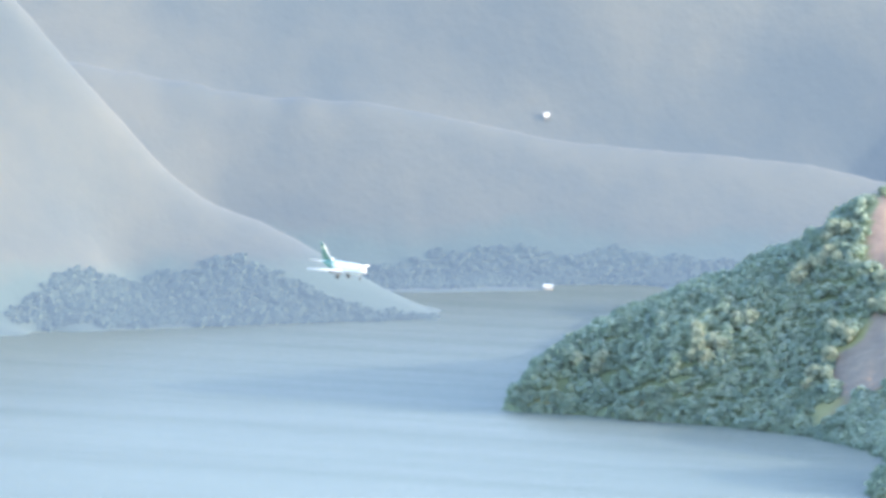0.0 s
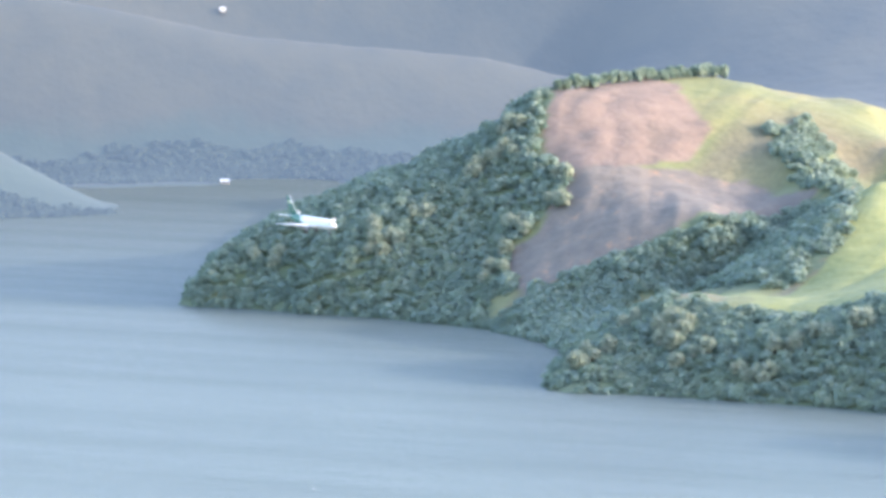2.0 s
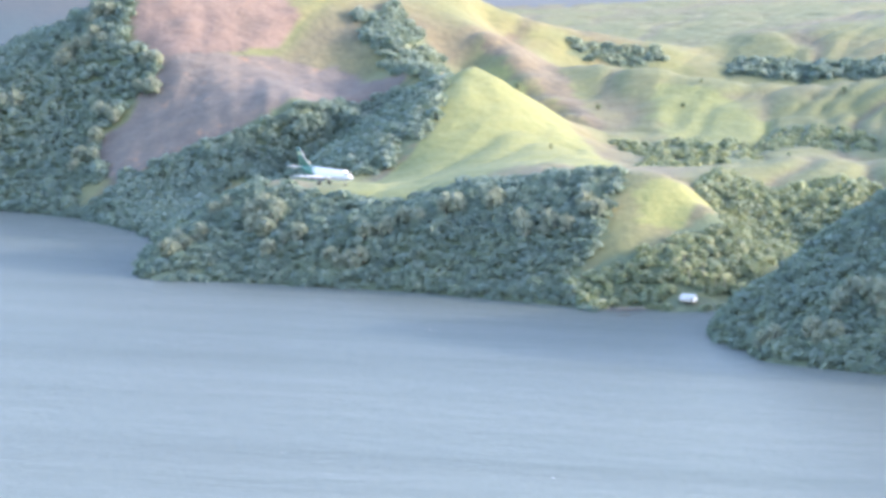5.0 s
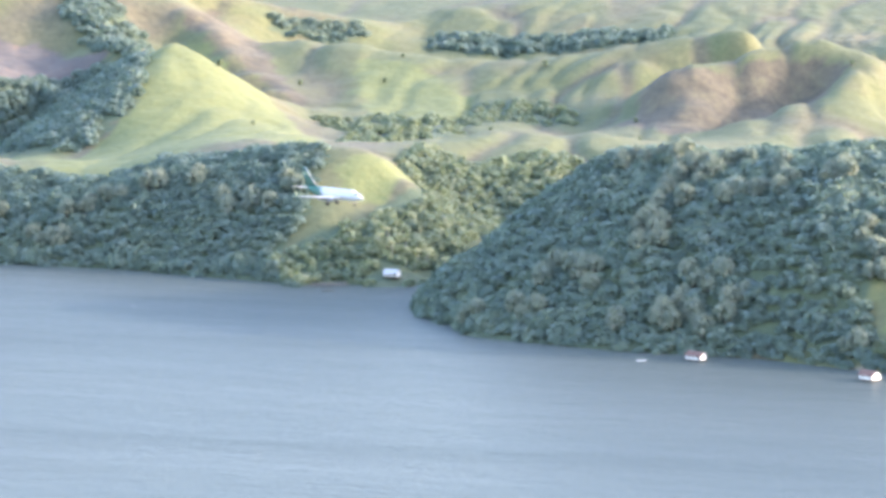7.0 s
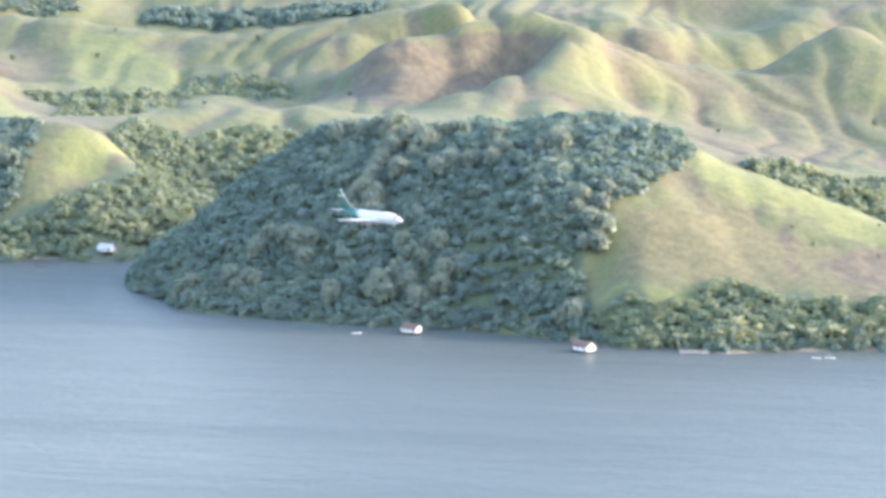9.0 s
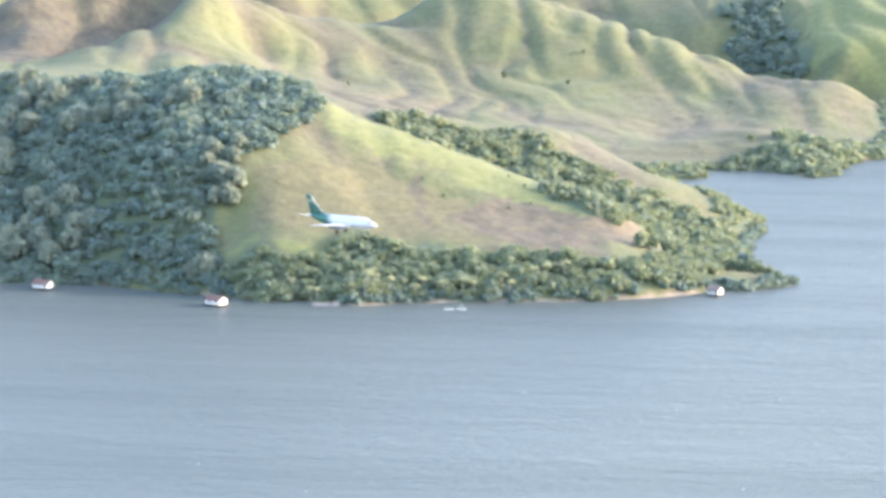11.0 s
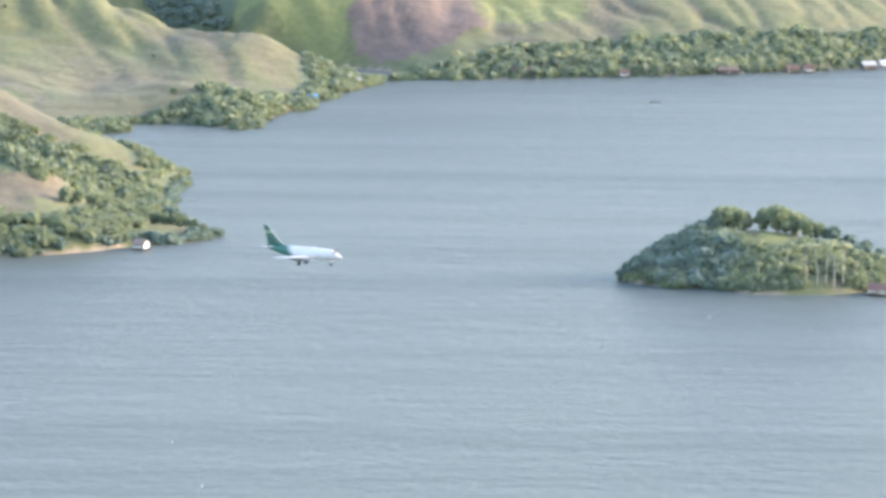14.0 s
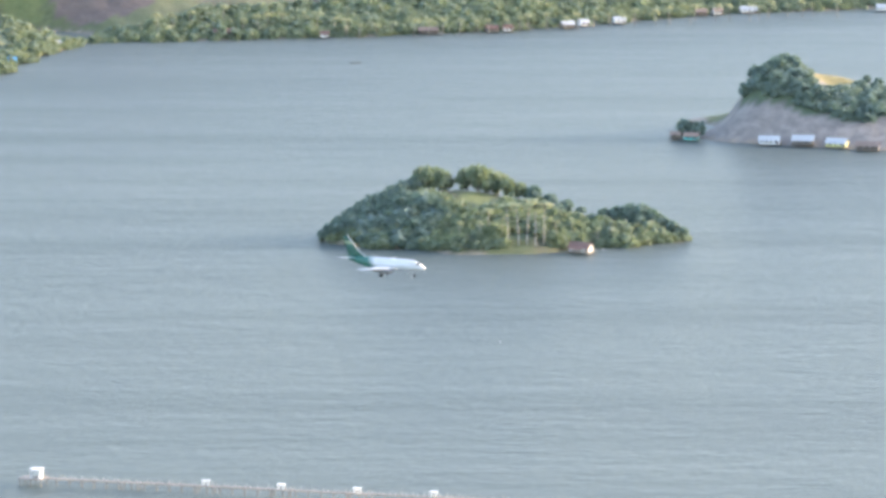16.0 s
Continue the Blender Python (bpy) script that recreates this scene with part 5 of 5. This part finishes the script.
house(218, 2672, -20, 11.0, 6.5, "low yellow-walled lake house under a pale sheet roof", SHEET, YELLOW_WALL, windows=3)
house(234, 2660, -12, 12.0, 6.0, "grey timber lake house", BROWN_SHEET, TIMBER, windows=3)
house(139, 2702, -10, 8.0, 5.0, "weathered hut with teal walls on a low point", BROWN_SHEET, TEAL, windows=2)
house(130.5, 2709, -10, 5.0, 4.0, "small brown hut on a low point", BROWN_SHEET, TIMBER, windows=1)
house(-274.7, 3084, 12, 5.0, 4.5, "small bright blue hut on the shore", BLUE, BLUE, windows=1)
house(-253.7, 3175, 12, 5.0, 4.0, "small white hut on the far shore", SHEET, PLASTER, windows=1)
house(-146.1, 3238, 4, 14.0, 6.0, "long lake house with a rusty roof and pink walls", RUST, plain("pink_wall", (0.52, 0.30, 0.24), 0.8), windows=4)
house(-79.2, 3243, 4, 5.5, 4.5, "small white lake house with a rusty roof", RUST, PLASTER, windows=1)
house(-10.1, 3267, 6, 13.0, 5.0, "long low brown lake house", BROWN_SHEET, TIMBER, windows=4)
house(33, 3280, 16, 8.0, 5.0, "brown lake house on the far shore", RUST, TIMBER, windows=2)
house(44, 3283, 16, 6.0, 5.0, "small white and red lake house", RUST, PLASTER, windows=2)
house(84.8, 3305, 24, 9.0, 6.0, "grey-roofed lake house on the far shore", SHEET, TIMBER, windows=2)
house(96, 3319, 28, 6.5, 5.0, "grey-roofed white lake house", SHEET, PLASTER, windows=2)
house(121.0, 3336, 22, 8.0, 6.0, "white lake house with a pale roof", SHEET, PLASTER, windows=2)
house(180, 3390, 22, 8.0, 5.0, "brown lake house on the far shore", BROWN_SHEET, TIMBER, windows=2)
house(192, 3395, 22, 7.0, 5.0, "brown-roofed white lake house", BROWN_SHEET, PLASTER, windows=2)
house(214.6, 3407, 12, 11.0, 6.0, "long white lake house with a pale roof", SHEET, PLASTER, windows=3)
house(312, 3421, 6, 12.0, 6.0, "long white lake house with a pale roof", SHEET, PLASTER, windows=3)
house(-2216.9, 3992, 28, 8.0, 5.0, "pale grey house on the shore below hazy mountains", SHEET, CONCRETE, tall=2.6)


def hill_house(x, y):
    h = house(x, y, 30, 5.5, 5.0, "white house with a shining roof high on the mountain", SHEET, PLASTER, tall=2.4, lift=0.6)
    h.location.z = float(height([x], [y])[0]) + 1.0


hill_house(-2368.0, 4261.0)


# ---- landing stages and boats ----
def landing(x, y, turn, long, wide, label, wood=TIMBER):
    """A low plank stage on posts with a hand rail."""
    s = new("landing_stage")
    for k in range(int(wide / 0.5)):
        bm = bmesh.new()
        box(bm, long, 0.46, 0.08, 0, -wide / 2 + 0.25 + k * 0.5, 0.8)
        part("plank", bm, wood, s, smooth=False)
    n = int(long / 2.5) + 1
    for k in range(n):
        for j in (-1, 1):
            bm = bmesh.new()
            u = -long / 2 + 0.2 + k * (long - 0.4) / (n - 1)
            rod(bm, (u, j * (wide / 2 - 0.2), -4), (u, j * (wide / 2 - 0.2), 1.9), 0.1, n=6)
            part("post", bm, wood, s, smooth=False)
    for j in (-1, 1):
        bm = bmesh.new()
        box(bm, long, 0.1, 0.12, 0, j * (wide / 2 - 0.2), 1.85)
        part("rail", bm, CONCRETE, s, smooth=False)
    s.matrix_basis = pose(x, y, 0, 0, 0, turn)
    return tagged(s, label, "jetty")


landing(-487, 2341, 12, 14.0, 3.0, "low pale fenced plank stage at the lake shore", CONCRETE)
landing(-921, 2606, 30, 22.0, 4.0, "brown plank landing stage at a cove")


def canoe(x, y, turn, long, label, mat):
    """A dugout canoe: a hollow hull with two thwarts."""
    c = new("canoe")
    outer, inner = [], []
    for u in (-1, -0.8, -0.4, 0, 0.4, 0.8, 1):
        w = 0.5 * math.sqrt(max(0.02, 1 - u * u))
        outer.append((u * long / 2, w))
    bm = bmesh.new()
    rows = []
    for x0, w in outer:
        up = 0.45 + 0.25 * (abs(x0) / (long / 2)) ** 3
        rows.append([bm.verts.new(p) for p in ((x0, -w, up), (x0, -w * 0.6, -0.1), (x0, w * 0.6, -0.1), (x0, w, up), (x0, w * 0.85, up), (x0, w * 0.5, 0.05), (x0, -w * 0.5, 0.05), (x0, -w * 0.85, up))])
    for a, b in zip(rows, rows[1:]):
        for i in range(8):
            bm.faces.new((a[i], a[(i + 1) % 8], b[(i + 1) % 8], b[i]))
    bm.faces.new(rows[0])
    bm.faces.new(rows[-1][::-1])
    part("hull", bm, mat, c)
    for u in (-0.25, 0.3):
        bm = bmesh.new()
        box(bm, 0.3, 0.95, 0.06, u * long / 2, 0, 0.42)
        part("thwart", bm, TIMBER, c, smooth=False)
    c.matrix_basis = pose(x, y, 0.0, 0, 0, turn)
    return tagged(c, label, "boat", "boats on the lake")


canoe(-425.4, 2341, 8, 4.5, "small white boat afloat near the shore", PLASTER)
canoe(-419.1, 2342.5, 2, 5.0, "small white boat afloat near the shore", PLASTER)
canoe(-56.0, 3093, 5, 7.0, "dark canoe afloat on the open lake", TIMBER)
canoe(-668, 2367, 20, 5.0, "pale canoe afloat beside a stilt house", PLASTER)
canoe(-54.6, 2322, 20, 5.0, "pale canoe by the island's shore", PLASTER)
canoe(-914, 2584, 30, 7.0, "dark canoe moored at a landing stage", TIMBER)


# ---- the pier ----
PIER_STONE = plain("pier_stone", (0.40, 0.34, 0.29), 0.85, vary=0.2, size=0.8)
A, B = Vector((-151.0, 1726.8, 0)), Vector((46.5, 1678.8, 0))
along_pier = (B - A).normalized()
reach = (B - A).length
pier = new("pier")
pier.matrix_basis = Matrix.Translation(A) @ Matrix.Rotation(math.atan2(along_pier.y, along_pier.x), 4, "Z")
tagged(pier, "long pale concrete pier on piles with small lamp portals", "pier")
bm = bmesh.new()
box(bm, reach, 2.2, 0.35, reach / 2 + 5, 0, 2.8)
part("deck", bm, PIER_STONE, pier, smooth=False)
bm = bmesh.new()
box(bm, 9.0, 7.0, 0.4, 3.0, 0, 2.8)
part("platform", bm, PIER_STONE, pier, smooth=False)
bm = bmesh.new()
rod(bm, (0, 0, 0), (0, 0, 1.2), 0.2, 0.16, 6)
stud = part("bollard", bm, CONCRETE, pier, "small white post")
stud.matrix_basis = pose(9, -0.95, 2.95)
for k in range(1, 94):
    s = new("bollard", stud.data)
    s.parent, s["label"] = pier, "small white post"
    s.matrix_basis = pose(9 + 2.05 * (k // 1), -0.95 if k % 2 else 0.95, 2.95)
bm = bmesh.new()
rod(bm, (0, 0, -6), (0, 0, 2.7), 0.22, n=8)
pile = part("pier_post", bm, PIER_STONE, pier, smooth=False)
pile.matrix_basis = pose(-1, -3, 0)
for x, y in [(-1, 3), (7, -3), (7, 3), (3, -3), (3, 3)] + [(12 + 4.7 * k, 0.0) for k in range(40)] + [(u + d, s) for u in (40, 68, 96, 124, 152) for d in (-3, 3) for s in (-1.6, 1.6)]:
    p = new("pier_post", pile.data)
    p.parent = pier
    p.matrix_basis = pose(x, y, 0)
bm = bmesh.new()
for s in (-1, 1):
    for x in (-1.6, 1.6):
        box(bm, 0.4, 0.4, 3.0, 4.5 + x, s * 1.7, 4.5)
box(bm, 4.4, 4.4, 0.4, 4.5, 0, 6.1)
box(bm, 3.4, 0.25, 2.9, 4.5, 1.7, 4.5)
box(bm, 0.25, 3.4, 2.9, 6.1, 0, 4.5)
part("gatehouse", bm, PLASTER, pier, "white open gatehouse with a flat roof", False)
for u in (68, 96, 124, 152):
    bm = bmesh.new()
    for s in (-1, 1):
        box(bm, 0.3, 0.3, 1.8, u - 0.9, s * 0.9, 3.8)
        box(bm, 0.3, 0.3, 1.8, u + 0.9, s * 0.9, 3.8)
    box(bm, 2.9, 2.5, 0.25, u, 0, 4.8)
    part("portal", bm, PLASTER, pier, "small white portal", False)

# ---- white floats scattered on the water ----
bm = bmesh.new()
bmesh.ops.create_uvsphere(bm, u_segments=10, v_segments=7, radius=0.35, matrix=Matrix.Diagonal((1, 1, 0.8, 1)))
buoy = new("float")
part("ball", bm, PLASTER, buoy)
bm = bmesh.new()
rod(bm, (0, 0, 0.3), (0, 0, 0.75), 0.06, n=6)
part("stem", bm, PLASTER, buoy)
tagged(buoy, "small white float on the lake", "buoy", "floats on the lake")
buoy.matrix_basis = pose(-1170, 2200, 0.1)
for _ in range(30):
    far, turn = r.uniform(1750, 2700), radians(r.uniform(-30, 4))
    x, y = far * math.sin(turn), far * math.cos(turn)
    if float(height([x], [y], False)[0]) < -3:
        copy_thing(buoy, pose(x, y, 0.1, 0, 0, r.uniform(0, 360)))


# ---- what moves ----
# seconds the place of the airliner's nose, degrees that it points down
FLIGHT = [
    (0.0, -950.9, 1570.6, 214.7, 2.2),
    (0.5, -915.4, 1582.3, 206.9, 2.2),
    (1.0, -891.2, 1589.4, 200.5, 2.1),
    (1.5, -866.9, 1595.7, 197.4, 2.0),
    (2.0, -842.1, 1602.0, 194.0, 2.0),
    (2.5, -816.7, 1608.0, 190.6, 1.9),
    (3.0, -791.2, 1613.8, 187.2, 1.8),
    (3.5, -765.0, 1619.4, 184.2, 1.7),
    (4.0, -738.4, 1624.8, 180.7, 1.6),
    (6.5, -599.1, 1647.7, 163.3, 1.2),
    (7.0, -570.4, 1651.1, 160.0, 1.1),
    (7.5, -541.4, 1654.2, 156.7, 1.0),
    (8.0, -511.6, 1657.0, 153.0, 1.0),
    (10.5, -357.6, 1657.7, 134.4, 0.9),
    (11.0, -326.3, 1656.3, 130.8, 0.9),
    (11.5, -294.7, 1654.4, 127.3, 0.9),
    (12.0, -262.8, 1651.9, 123.8, 0.9),
    (12.5, -231.0, 1648.9, 120.3, 0.9),
    (13.0, -198.4, 1645.3, 116.8, 0.9),
    (13.5, -168.3, 1640.9, 113.5, 0.9),
    (14.0, -136.0, 1636.1, 110.1, 0.8),
    (14.5, -103.6, 1630.7, 106.9, 0.8),
    (15.0, -71.0, 1624.7, 103.8, 0.8),
    (15.5, -38.3, 1618.1, 100.4, 0.8),
    (16.0, -5.8, 1610.8, 97.7, 0.8),
]


def motions():
    walk(airliner, [(t, pose(x, y, z, 0, dip, -23.0)) for t, x, y, z, dip in FLIGHT])


motions()
